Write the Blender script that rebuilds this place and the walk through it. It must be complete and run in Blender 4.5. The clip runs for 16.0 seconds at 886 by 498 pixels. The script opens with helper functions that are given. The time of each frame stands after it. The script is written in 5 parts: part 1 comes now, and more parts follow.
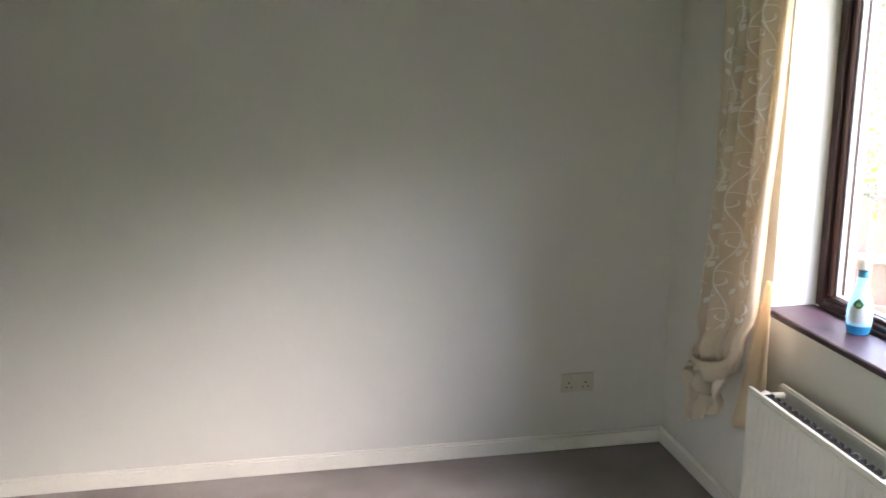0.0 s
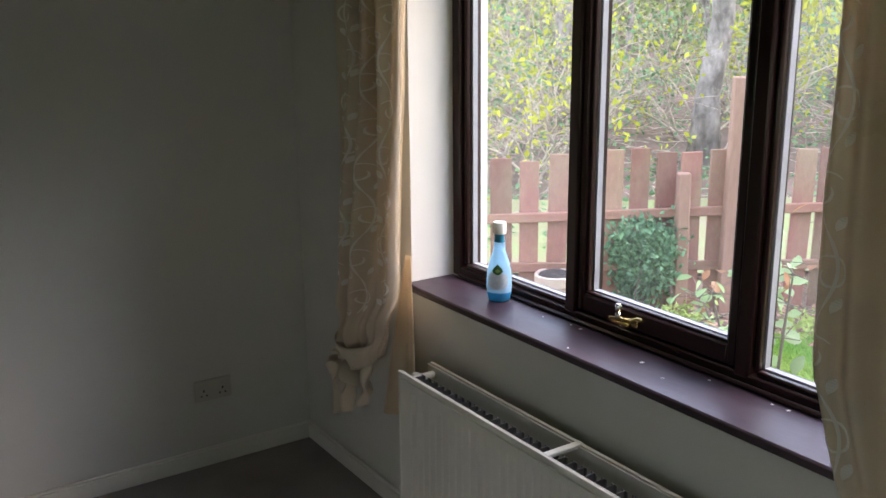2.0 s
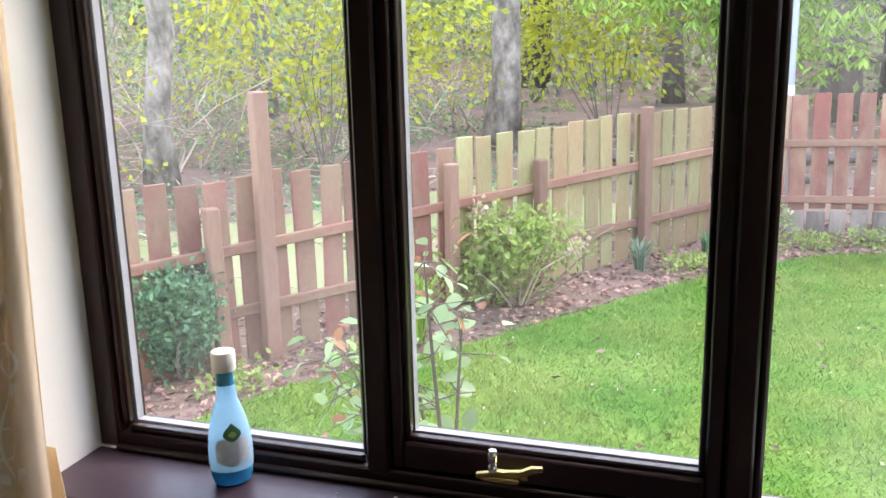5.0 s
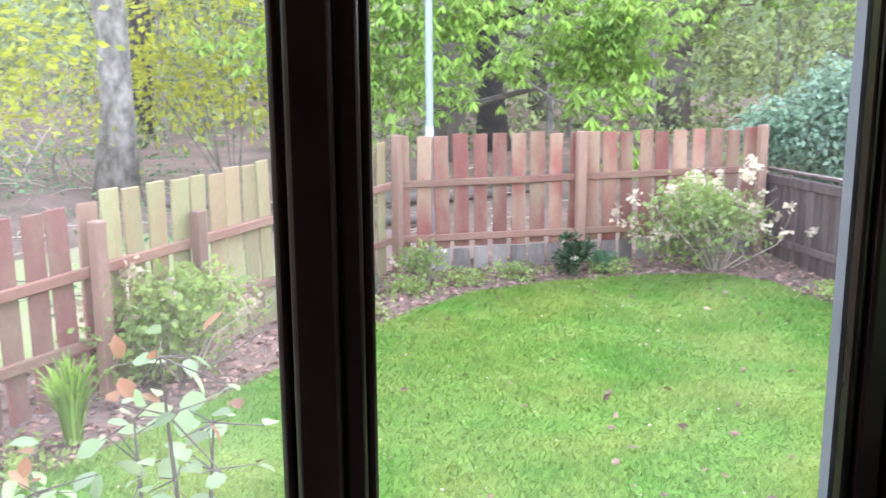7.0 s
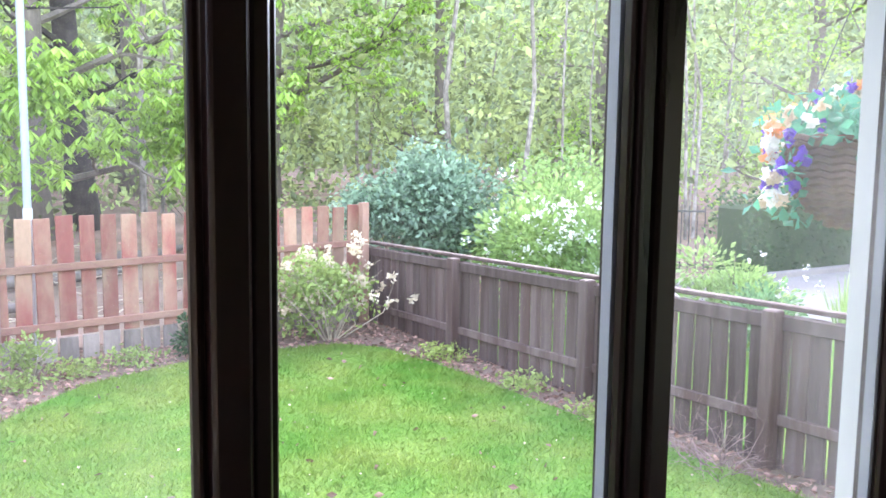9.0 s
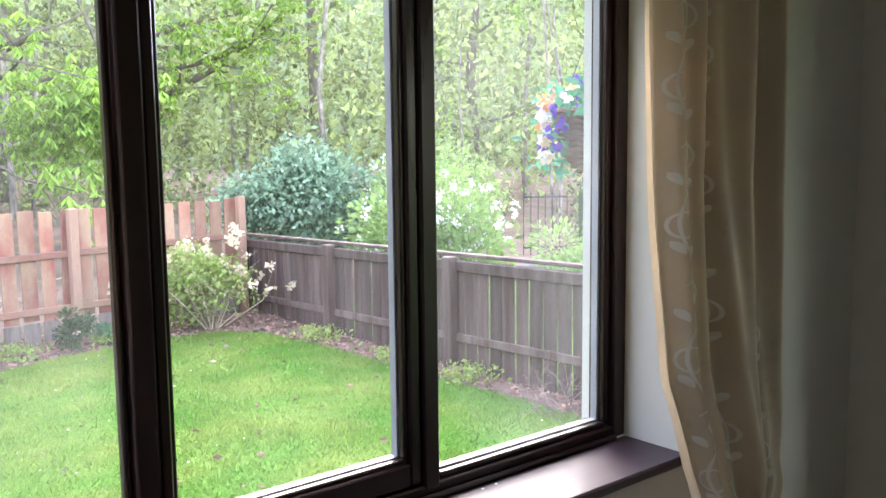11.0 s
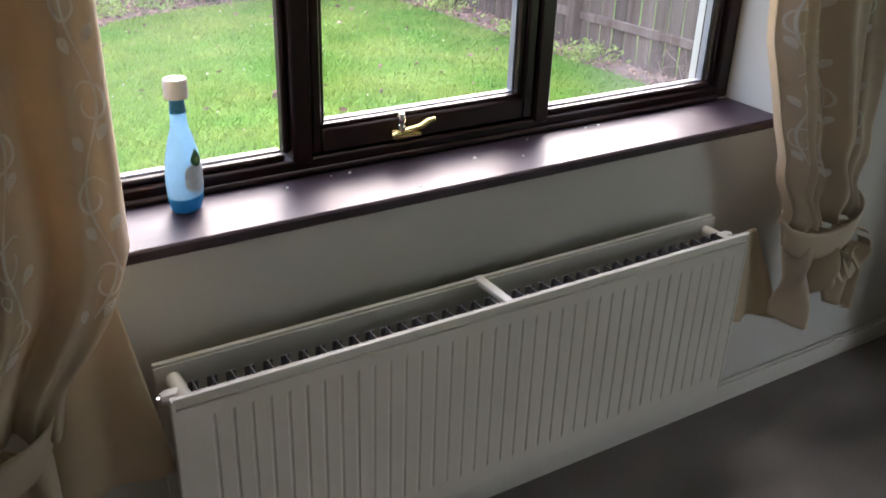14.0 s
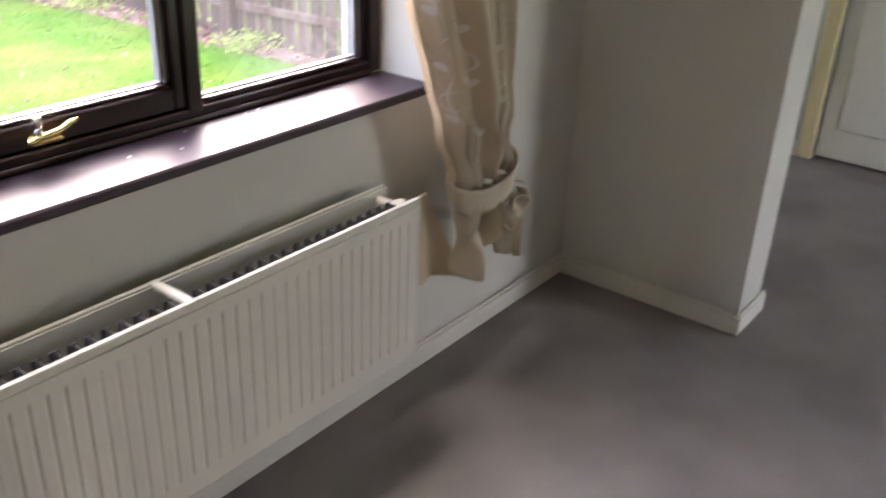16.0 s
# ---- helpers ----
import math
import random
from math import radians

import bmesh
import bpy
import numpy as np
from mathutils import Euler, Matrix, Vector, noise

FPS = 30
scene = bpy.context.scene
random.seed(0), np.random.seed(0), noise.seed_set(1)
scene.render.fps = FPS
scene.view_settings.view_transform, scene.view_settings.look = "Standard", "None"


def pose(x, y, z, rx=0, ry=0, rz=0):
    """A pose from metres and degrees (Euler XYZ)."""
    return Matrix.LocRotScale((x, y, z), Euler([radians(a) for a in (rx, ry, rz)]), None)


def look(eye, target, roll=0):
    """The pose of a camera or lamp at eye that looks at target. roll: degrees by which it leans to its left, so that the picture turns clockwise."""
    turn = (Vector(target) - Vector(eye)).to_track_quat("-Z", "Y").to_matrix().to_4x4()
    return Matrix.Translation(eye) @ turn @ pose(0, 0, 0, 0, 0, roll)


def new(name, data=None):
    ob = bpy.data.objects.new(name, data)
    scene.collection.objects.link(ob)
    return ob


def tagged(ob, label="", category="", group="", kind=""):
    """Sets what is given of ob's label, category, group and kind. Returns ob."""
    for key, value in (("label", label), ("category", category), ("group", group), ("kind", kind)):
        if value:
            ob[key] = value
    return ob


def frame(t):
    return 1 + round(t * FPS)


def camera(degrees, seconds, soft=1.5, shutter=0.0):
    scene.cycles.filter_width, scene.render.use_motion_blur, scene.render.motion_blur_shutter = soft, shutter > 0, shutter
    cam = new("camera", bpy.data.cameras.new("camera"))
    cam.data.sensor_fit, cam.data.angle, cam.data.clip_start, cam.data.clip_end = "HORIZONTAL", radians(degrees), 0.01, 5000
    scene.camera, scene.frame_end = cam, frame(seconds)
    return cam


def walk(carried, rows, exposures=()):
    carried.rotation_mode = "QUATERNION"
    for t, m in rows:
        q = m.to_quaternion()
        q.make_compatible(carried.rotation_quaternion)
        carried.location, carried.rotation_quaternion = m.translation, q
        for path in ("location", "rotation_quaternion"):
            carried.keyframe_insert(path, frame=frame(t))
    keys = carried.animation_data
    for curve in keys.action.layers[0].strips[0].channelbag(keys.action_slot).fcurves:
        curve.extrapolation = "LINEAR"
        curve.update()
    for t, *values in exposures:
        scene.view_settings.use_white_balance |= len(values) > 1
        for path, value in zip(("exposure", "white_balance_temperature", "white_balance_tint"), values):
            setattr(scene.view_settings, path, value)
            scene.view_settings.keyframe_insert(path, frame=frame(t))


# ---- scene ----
cam = camera(51.7, 16.0, shutter=0.2)
PATH = [
    (0, (2.749, -1.642, 1.751), (0.831, -1.292, 1.306), -0.2),
    (0.5, (2.763, -1.627, 1.725), (0.891, -1.066, 1.3), -0.3),
    (1, (2.75, -1.605, 1.752), (0.947, -0.86, 1.314), -0.9),
    (1.5, (2.651, -1.57, 1.71), (0.92, -0.675, 1.261), -1.2),
    (2, (2.403, -1.491, 1.687), (0.793, -0.411, 1.194), -0.5),
    (2.5, (2.25, -1.476, 1.632), (0.737, -0.27, 1.125), 1.3),
    (3, (2.063, -1.544, 1.621), (0.763, -0.085, 1.198), 0.1),
    (3.2, (1.906, -1.592, 1.635), (0.727, -0.03, 1.222), -1.1),
    (5.5, (1.036, -1.008, 1.614), (0.51, 0.861, 1.136), -1.2),
    (6, (0.886, -0.873, 1.536), (0.52, 1.036, 1.065), -2.0),
    (6.5, (0.709, -0.69, 1.516), (0.597, 1.261, 1.089), -1.7),
    (7, (0.599, -0.639, 1.568), (0.826, 1.309, 1.178), -0.3),
    (7.5, (0.434, -0.589, 1.544), (0.963, 1.306, 1.181), -1.2),
    (8, (0.333, -0.586, 1.637), (1.09, 1.232, 1.284), 0.2),
    (8.5, (0.309, -0.622, 1.643), (1.253, 1.119, 1.36), 0.7),
    (9, (0.283, -0.68, 1.645), (1.348, 0.996, 1.413), 0.8),
    (9.5, (0.227, -0.782, 1.638), (1.387, 0.834, 1.43), 0.8),
    (10, (0.141, -0.946, 1.556), (1.373, 0.616, 1.354), 0.6),
    (12.5, (-0.028, -1.41, 1.64), (1.232, 0.092, 1.245), 0.0),
    (12.7, (-0.047, -1.408, 1.637), (1.183, 0.099, 1.174), 0.5),
    (13, (-0.086, -1.344, 1.594), (1.147, 0.133, 1.047), 1.2),
    (13.5, (-0.068, -1.427, 1.573), (1.005, 0.102, 0.858), 0.8),
    (14, (-0.092, -1.414, 1.545), (0.87, 0.098, 0.655), 2.0),
    (14.5, (-0.095, -1.407, 1.516), (0.787, 0.076, 0.505), 2.5),
    (15, (-0.089, -1.418, 1.495), (0.796, 0.026, 0.431), 2.7),
    (15.5, (-0.055, -1.434, 1.497), (0.986, -0.081, 0.454), 2.5),
    (15.6, (-0.046, -1.414, 1.479), (1.091, -0.118, 0.464), 3.1),
    (15.8, (-0.054, -1.405, 1.509), (1.225, -0.216, 0.534), 3.0),
    (16, (-0.048, -1.425, 1.52), (1.392, -0.355, 0.636), 2.5),
]
EXPOSURES = [(0, 5.05, 7150, 21), (0.5, 4.05, 7050, 20), (1.5, 3.51, 7050, 20), (2.5, 3.61, 7350, 21), (3.2, 3.86, 7550, 21), (5.5, 3.53, 7250, 19), (8.5, 3.86, 6850, 20), (10, 3.86, 7050, 19), (12.5, 4.01, 7250, 19), (13.5, 3.91, 7250, 21), (14, 3.86, 7250, 22), (14.5, 4.5, 7250, 23), (16, 4.75, 7650, 27)]
walk(cam, [(t, look(eye, target, roll)) for t, eye, target, roll in PATH], EXPOSURES)

# ---- light ----
world = bpy.data.worlds.new("sky")
scene.world = world
world.use_nodes = True
wn = world.node_tree
sky = wn.nodes.new("ShaderNodeTexSky")
sky.sky_type, sky.sun_disc = "NISHITA", False
sky.sun_elevation, sky.sun_rotation = radians(34), radians(30.5)
sky.dust_density, sky.ozone_density, sky.air_density = 0.7, 2.0, 1.0
hsv = wn.nodes.new("ShaderNodeHueSaturation")
hsv.inputs["Saturation"].default_value = 0.75
wn.links.new(sky.outputs[0], hsv.inputs["Color"])
wn.links.new(hsv.outputs[0], wn.nodes["Background"].inputs[0])
wn.nodes["Background"].inputs[1].default_value = 0.15
sun = new("sun", bpy.data.lights.new("sun", "SUN"))
sun.data.energy, sun.data.angle, sun.data.color = 0.28, radians(40), (1.0, 0.98, 0.96)
sun.matrix_world = look((0, 0, 20), (-0.5, -0.85, 20 - 0.66))
# added area lamp, out of view high in the window opening, standing in for sky light
sky_fill = new("window_sky_fill", bpy.data.lights.new("window_sky_fill", "AREA"))
sky_fill.data.shape, sky_fill.data.size, sky_fill.data.size_y = "RECTANGLE", 1.62, 0.2
sky_fill.data.energy, sky_fill.data.color, sky_fill.data.spread = 0.36, (0.90, 0.96, 1.0), radians(80)
sky_fill.matrix_world = look((0.885, 0.125, 1.95), (0.95, -1.05, 0.0))


# ---- materials ----
def mat(name, color, rough=0.6, metal=0.0, vary=0.15, scale=8.0, fine=120.0, bump=0.1, dist=0.002, color2=None,
        island=0.0, each=0.0, stretch=(1, 1, 1), spec=0.5, transl=0.0, rvary=0.1, coat=0.0):
    """A surface with two scales of variation: broad stains and fine grain."""
    m = bpy.data.materials.new(name)
    m.use_nodes = True
    nt = m.node_tree
    n, l = nt.nodes, nt.links
    b = n["Principled BSDF"]
    co = n.new("ShaderNodeTexCoord")
    mp = n.new("ShaderNodeMapping")
    mp.inputs["Scale"].default_value = stretch
    l.new(co.outputs["Object"], mp.inputs[0])
    if each:
        oi, sh = n.new("ShaderNodeObjectInfo"), n.new("ShaderNodeVectorMath")
        sh.operation = "MULTIPLY_ADD"
        sh.inputs[1].default_value, sh.inputs[2].default_value = (37, 53, 71), (0, 0, 0)
        l.new(oi.outputs["Random"], sh.inputs[0])
        l.new(sh.outputs[0], mp.inputs["Location"])
    big, small = n.new("ShaderNodeTexNoise"), n.new("ShaderNodeTexNoise")
    for t, s, d in ((big, scale, 4), (small, fine, 3)):
        t.inputs["Scale"].default_value, t.inputs["Detail"].default_value = s, d
        l.new(mp.outputs[0], t.inputs[0])
    ramp = n.new("ShaderNodeValToRGB")
    c2 = color2 or tuple(c * (1 - 2 * vary) for c in color)
    ramp.color_ramp.elements[0].position, ramp.color_ramp.elements[1].position = 0.35, 0.65
    ramp.color_ramp.elements[0].color = (*c2, 1)
    ramp.color_ramp.elements[1].color = (*color, 1)
    l.new(big.outputs[0], ramp.inputs[0])
    h = n.new("ShaderNodeHueSaturation")
    l.new(ramp.outputs[0], h.inputs["Color"])
    val = n.new("ShaderNodeMapRange")
    val.inputs[3].default_value, val.inputs[4].default_value = 1 - vary, 1 + vary
    l.new(small.outputs[0], val.inputs[0])
    last = val.outputs[0]
    for amount, node, out in ((island, "ShaderNodeNewGeometry", "Random Per Island"), (each, "ShaderNodeObjectInfo", "Random")):
        if amount:
            g = n.new(node)
            r = n.new("ShaderNodeMapRange")
            r.inputs[3].default_value, r.inputs[4].default_value = 1 - amount, 1 + amount
            l.new(g.outputs[out], r.inputs[0])
            mul = n.new("ShaderNodeMath")
            mul.operation = "MULTIPLY"
            l.new(last, mul.inputs[0])
            l.new(r.outputs[0], mul.inputs[1])
            last = mul.outputs[0]
    l.new(last, h.inputs["Value"])
    l.new(h.outputs[0], b.inputs["Base Color"])
    rr = n.new("ShaderNodeMapRange")
    rr.inputs[3].default_value, rr.inputs[4].default_value = max(0.03, rough - rvary), min(1, rough + rvary)
    l.new(big.outputs[0], rr.inputs[0])
    l.new(rr.outputs[0], b.inputs["Roughness"])
    b.inputs["Metallic"].default_value = metal
    b.inputs["Specular IOR Level"].default_value = spec
    b.inputs["Coat Weight"].default_value = coat
    if bump:
        bp = n.new("ShaderNodeBump")
        bp.inputs["Strength"].default_value, bp.inputs["Distance"].default_value = bump, dist
        l.new(small.outputs[0], bp.inputs["Height"])
        l.new(bp.outputs[0], b.inputs["Normal"])
    if transl:
        tr = n.new("ShaderNodeBsdfTranslucent")
        mx = n.new("ShaderNodeMixShader")
        mx.inputs[0].default_value = transl
        l.new(h.outputs[0], tr.inputs[0])
        l.new(b.outputs[0], mx.inputs[1])
        l.new(tr.outputs[0], mx.inputs[2])
        l.new(mx.outputs[0], n["Material Output"].inputs[0])
    return m


def glass(name, mist):
    """Clear pane with gloss, and patches of mist where the sealed unit has failed."""
    m = bpy.data.materials.new(name)
    m.use_nodes = True
    n, l = m.node_tree.nodes, m.node_tree.links
    tr, gl, df = n.new("ShaderNodeBsdfTransparent"), n.new("ShaderNodeBsdfGlossy"), n.new("ShaderNodeBsdfTranslucent")
    gl.inputs["Roughness"].default_value = 0.02
    df.inputs[0].default_value = (0.97, 0.98, 1.0, 1)
    lw, fr = n.new("ShaderNodeLayerWeight"), n.new("ShaderNodeMath")
    lw.inputs[0].default_value = 0.35
    fr.operation = "POWER"
    fr.inputs[1].default_value = 5.0
    l.new(lw.outputs["Facing"], fr.inputs[0])
    a, b = n.new("ShaderNodeMixShader"), n.new("ShaderNodeMixShader")
    nz, mr = n.new("ShaderNodeTexNoise"), n.new("ShaderNodeMapRange")
    co = n.new("ShaderNodeTexCoord")
    l.new(co.outputs["Object"], nz.inputs[0])
    nz.inputs["Scale"].default_value = 2.2
    mr.inputs[1].default_value, mr.inputs[2].default_value, mr.inputs[4].default_value = 0.35, 0.75, mist
    l.new(nz.outputs[0], mr.inputs[0])
    l.new(mr.outputs[0], a.inputs[0])
    l.new(tr.outputs[0], a.inputs[1])
    l.new(df.outputs[0], a.inputs[2])
    l.new(fr.outputs[0], b.inputs[0])
    l.new(a.outputs[0], b.inputs[1])
    l.new(gl.outputs[0], b.inputs[2])
    l.new(b.outputs[0], n["Material Output"].inputs[0])
    return m


WALL = mat("wall_paint", (0.63, 0.62, 0.57), 0.75, vary=0.03, scale=1.5, fine=260, bump=0.12, dist=0.001, spec=0.3)
CEIL = mat("ceiling_paint", (0.78, 0.78, 0.75), 0.85, vary=0.02, fine=90, bump=0.2)
SKIRT = mat("gloss_paint", (0.74, 0.72, 0.65), 0.35, vary=0.04, scale=3, fine=60, bump=0.03)
CREAM = mat("cream_gloss", (0.72, 0.60, 0.36), 0.35, vary=0.05, scale=3, fine=60, bump=0.03)
CARPET = mat("carpet", (0.32, 0.287, 0.275), 0.95, vary=0.4, scale=2.5, fine=300, bump=0.9, dist=0.004, color2=(0.24, 0.215, 0.205), spec=0.1)
WOOD = mat("mahogany_stain", (0.024, 0.0075, 0.0065), 0.30, vary=0.3, scale=5, fine=60, bump=0.08, stretch=(1, 1, 0.12), coat=0.03, spec=0.35, color2=(0.010, 0.005, 0.005))
RAILWOOD = mat("mahogany_rail", (0.022, 0.0075, 0.0065), 0.30, vary=0.3, scale=5, fine=60, bump=0.08, stretch=(0.12, 1, 1), coat=0.03, spec=0.35, color2=(0.010, 0.005, 0.005))
SILL = mat("sill_varnish", (0.045, 0.026, 0.036), 0.47, vary=0.3, scale=7, fine=70, bump=0.14, stretch=(0.4, 1, 1), color2=(0.024, 0.012, 0.018), rvary=0.2, coat=0.05)
SPACER = mat("spacer_alloy", (0.28, 0.29, 0.31), 0.4, vary=0.05, bump=0)
ENAMEL = mat("radiator_enamel", (0.74, 0.72, 0.64), 0.35, vary=0.03, scale=3, fine=80, bump=0.02)
DARKMETAL = mat("dusty_fin", (0.16, 0.16, 0.17), 0.6, vary=0.2, bump=0.05)
CHROME = mat("chrome", (0.75, 0.75, 0.74), 0.18, 1.0, vary=0.05, bump=0)
BRASS = mat("brass", (0.72, 0.56, 0.22), 0.25, 1.0, vary=0.12, bump=0.03)
PLASTIC = mat("white_plastic", (0.78, 0.77, 0.72), 0.35, vary=0.02, bump=0)
SOCKETM = mat("socket_plastic", (0.52, 0.49, 0.42), 0.4, vary=0.03, bump=0)
DARK = mat("dark_slot", (0.03, 0.03, 0.03), 0.6, bump=0)
FABRIC = mat("cream_satin", (0.73, 0.63, 0.495), 0.30, vary=0.06, scale=5, fine=500, bump=0.15, dist=0.0006, transl=0.35, spec=0.7)
LINING = mat("lining_cotton", (0.70, 0.57, 0.40), 0.8, vary=0.05, scale=5, fine=400, bump=0.1, dist=0.0006, transl=0.35)
THREAD = mat("embroidery_thread", (0.90, 0.88, 0.82), 0.3, vary=0.05, fine=700, bump=0.3, dist=0.0005, transl=0.2)
BLUE = mat("blue_liquid", (0.06, 0.52, 0.85), 0.12, vary=0.05, scale=20, bump=0, transl=0.7)
CLEARB = mat("pale_bottle", (0.52, 0.78, 0.93), 0.12, vary=0.05, scale=20, bump=0, transl=0.65)
TEAL = mat("teal_label", (0.02, 0.22, 0.36), 0.3, vary=0.05, bump=0)
LABEL = mat("label_paper", (0.62, 0.70, 0.76), 0.4, vary=0.08, scale=60, bump=0)
GREENL = mat("green_emblem", (0.03, 0.16, 0.05), 0.4, vary=0.1, bump=0)
PANE_A, PANE_B, PANE_C = glass("misted_glass", 0.028), glass("clear_glass", 0.015), glass("hazy_glass", 0.04)

SOIL = mat("soil", (0.25, 0.17, 0.135), 0.95, vary=0.35, scale=1.2, fine=30, bump=0.8, dist=0.02, color2=(0.15, 0.115, 0.08), spec=0.1)
TURF = mat("turf", (0.10, 0.23, 0.04), 0.95, vary=0.15, scale=1.6, fine=60, bump=0.5, dist=0.02, color2=(0.17, 0.25, 0.06), spec=0.05)
BLADE = mat("grass_blade", (0.135, 0.33, 0.052), 0.7, vary=0.12, scale=1.6, fine=7, bump=0, color2=(0.29, 0.41, 0.09), island=0.06, transl=0.5, spec=0.05)
CHIPS = mat("leaf_litter", (0.42, 0.25, 0.19), 0.9, vary=0.2, bump=0, island=0.5, color2=(0.20, 0.12, 0.09))
REDF = mat("red_fence_stain", (0.24, 0.072, 0.055), 0.8, vary=0.2, scale=4, fine=50, bump=0.4, stretch=(1, 1, 0.4), color2=(0.31, 0.195, 0.125), each=0.3)
PINKF = mat("faded_fence_stain", (0.25, 0.10, 0.08), 0.8, vary=0.2, scale=3, fine=50, bump=0.4, stretch=(1, 1, 0.4), color2=(0.25, 0.165, 0.105), each=0.3)
ALGAE = mat("algae_fence", (0.29, 0.265, 0.13), 0.85, vary=0.2, scale=3.5, fine=50, bump=0.4, stretch=(1, 1, 0.3), color2=(0.30, 0.20, 0.11), each=0.25)
GREYF = mat("weathered_grey", (0.30, 0.25, 0.21), 0.9, vary=0.25, scale=6, fine=50, bump=0.5, stretch=(1, 1, 0.25), each=0.2)
RAILF = mat("fence_rail_stain", (0.24, 0.11, 0.08), 0.85, vary=0.25, scale=4, fine=50, bump=0.4, stretch=(0.3, 1, 1), color2=(0.27, 0.165, 0.105), each=0.15)
POSTF = mat("bare_post_timber", (0.26, 0.15, 0.11), 0.85, vary=0.2, scale=5, fine=50, bump=0.4, stretch=(1, 1, 0.2), color2=(0.26, 0.15, 0.10), each=0.2)
BROWNF = mat("brown_fence_stain", (0.072, 0.041, 0.034), 0.75, vary=0.25, scale=9, fine=60, bump=0.4, stretch=(1, 1, 0.10), each=0.3, color2=(0.125, 0.088, 0.077))
BARK = mat("bark", (0.17, 0.14, 0.12), 0.95, vary=0.35, scale=4, fine=22, bump=1.0, dist=0.02, stretch=(1, 1, 0.35), color2=(0.10, 0.085, 0.065))
PALEBARK = mat("pale_bark", (0.33, 0.29, 0.25), 0.95, vary=0.4, scale=7, fine=25, bump=0.8, dist=0.02, stretch=(1, 1, 0.6), color2=(0.11, 0.095, 0.075))
DARKBARK = mat("dark_bark", (0.055, 0.045, 0.04), 0.95, vary=0.3, scale=5, fine=25, bump=0.8, dist=0.02)
TWIG = mat("bare_twig", (0.50, 0.42, 0.31), 0.9, vary=0.3, scale=3, bump=0, island=0.35)


def leafmat(name, c, c2, vary=0.35):
    return mat(name, c, 0.55, vary=0.1, scale=0.7, fine=6, bump=0, island=vary, color2=c2, transl=0.4, spec=0.3)


SPRING = leafmat("spring_leaf", (0.30, 0.46, 0.08), (0.19, 0.34, 0.06), 0.45)
YELLOW = leafmat("yellow_blossom_leaf", (0.46, 0.46, 0.04), (0.34, 0.38, 0.05))
WOODS = leafmat("woodland_leaf", (0.33, 0.40, 0.155), (0.14, 0.18, 0.08), 0.55)
HOLLY = leafmat("holly_leaf", (0.14, 0.24, 0.145), (0.25, 0.36, 0.25), 0.5)
SHRUB = leafmat("shrub_leaf", (0.34, 0.42, 0.13), (0.24, 0.34, 0.10))
CONIF = leafmat("conifer_leaf", (0.10, 0.22, 0.12), (0.15, 0.29, 0.15), 0.4)
HEDGE = leafmat("hedge_leaf", (0.07, 0.13, 0.05), (0.04, 0.08, 0.035), 0.4)
LIME = leafmat("lime_leaf", (0.30, 0.42, 0.14), (0.20, 0.32, 0.11))
ROSEL = leafmat("rose_leaf", (0.44, 0.52, 0.30), (0.22, 0.36, 0.17), 0.3)
ROSER = leafmat("young_rose_leaf", (0.40, 0.14, 0.07), (0.32, 0.18, 0.09), 0.3)
IVY = leafmat("ivy_leaf", (0.19, 0.33, 0.15), (0.11, 0.22, 0.10), 0.45)
PETAL = leafmat("cream_petal", (0.72, 0.65, 0.48), (0.62, 0.50, 0.36), 0.15)
WHITEP = leafmat("white_petal", (0.85, 0.85, 0.82), (0.8, 0.8, 0.75), 0.1)
VIOLET = leafmat("violet_petal", (0.10, 0.05, 0.42), (0.16, 0.08, 0.5), 0.2)
ORANGE = leafmat("orange_petal", (0.80, 0.26, 0.09), (0.75, 0.35, 0.15), 0.2)
SILKG = leafmat("silk_leaf", (0.05, 0.24, 0.16), (0.08, 0.30, 0.18), 0.3)
WICKER = mat("wicker", (0.20, 0.13, 0.09), 0.8, vary=0.3, fine=90, bump=0.4, each=0.15)
GALV = mat("galvanised_grey", (0.55, 0.58, 0.60), 0.45, 0.3, vary=0.08, scale=4, bump=0.05)
WHITEPOST = mat("pale_post_paint", (0.29, 0.33, 0.365), 0.45, vary=0.08, scale=3, bump=0.03)
BLACKP = mat("black_iron", (0.03, 0.03, 0.03), 0.5, vary=0.1, bump=0.05)
PAVE = mat("concrete_path", (0.21, 0.19, 0.175), 0.9, vary=0.15, scale=2, fine=40, bump=0.3)
DISTANCE = mat("distant_woodland", (0.26, 0.33, 0.16), 1.0, vary=0.25, scale=0.5, fine=2.5, bump=0, color2=(0.13, 0.17, 0.09))


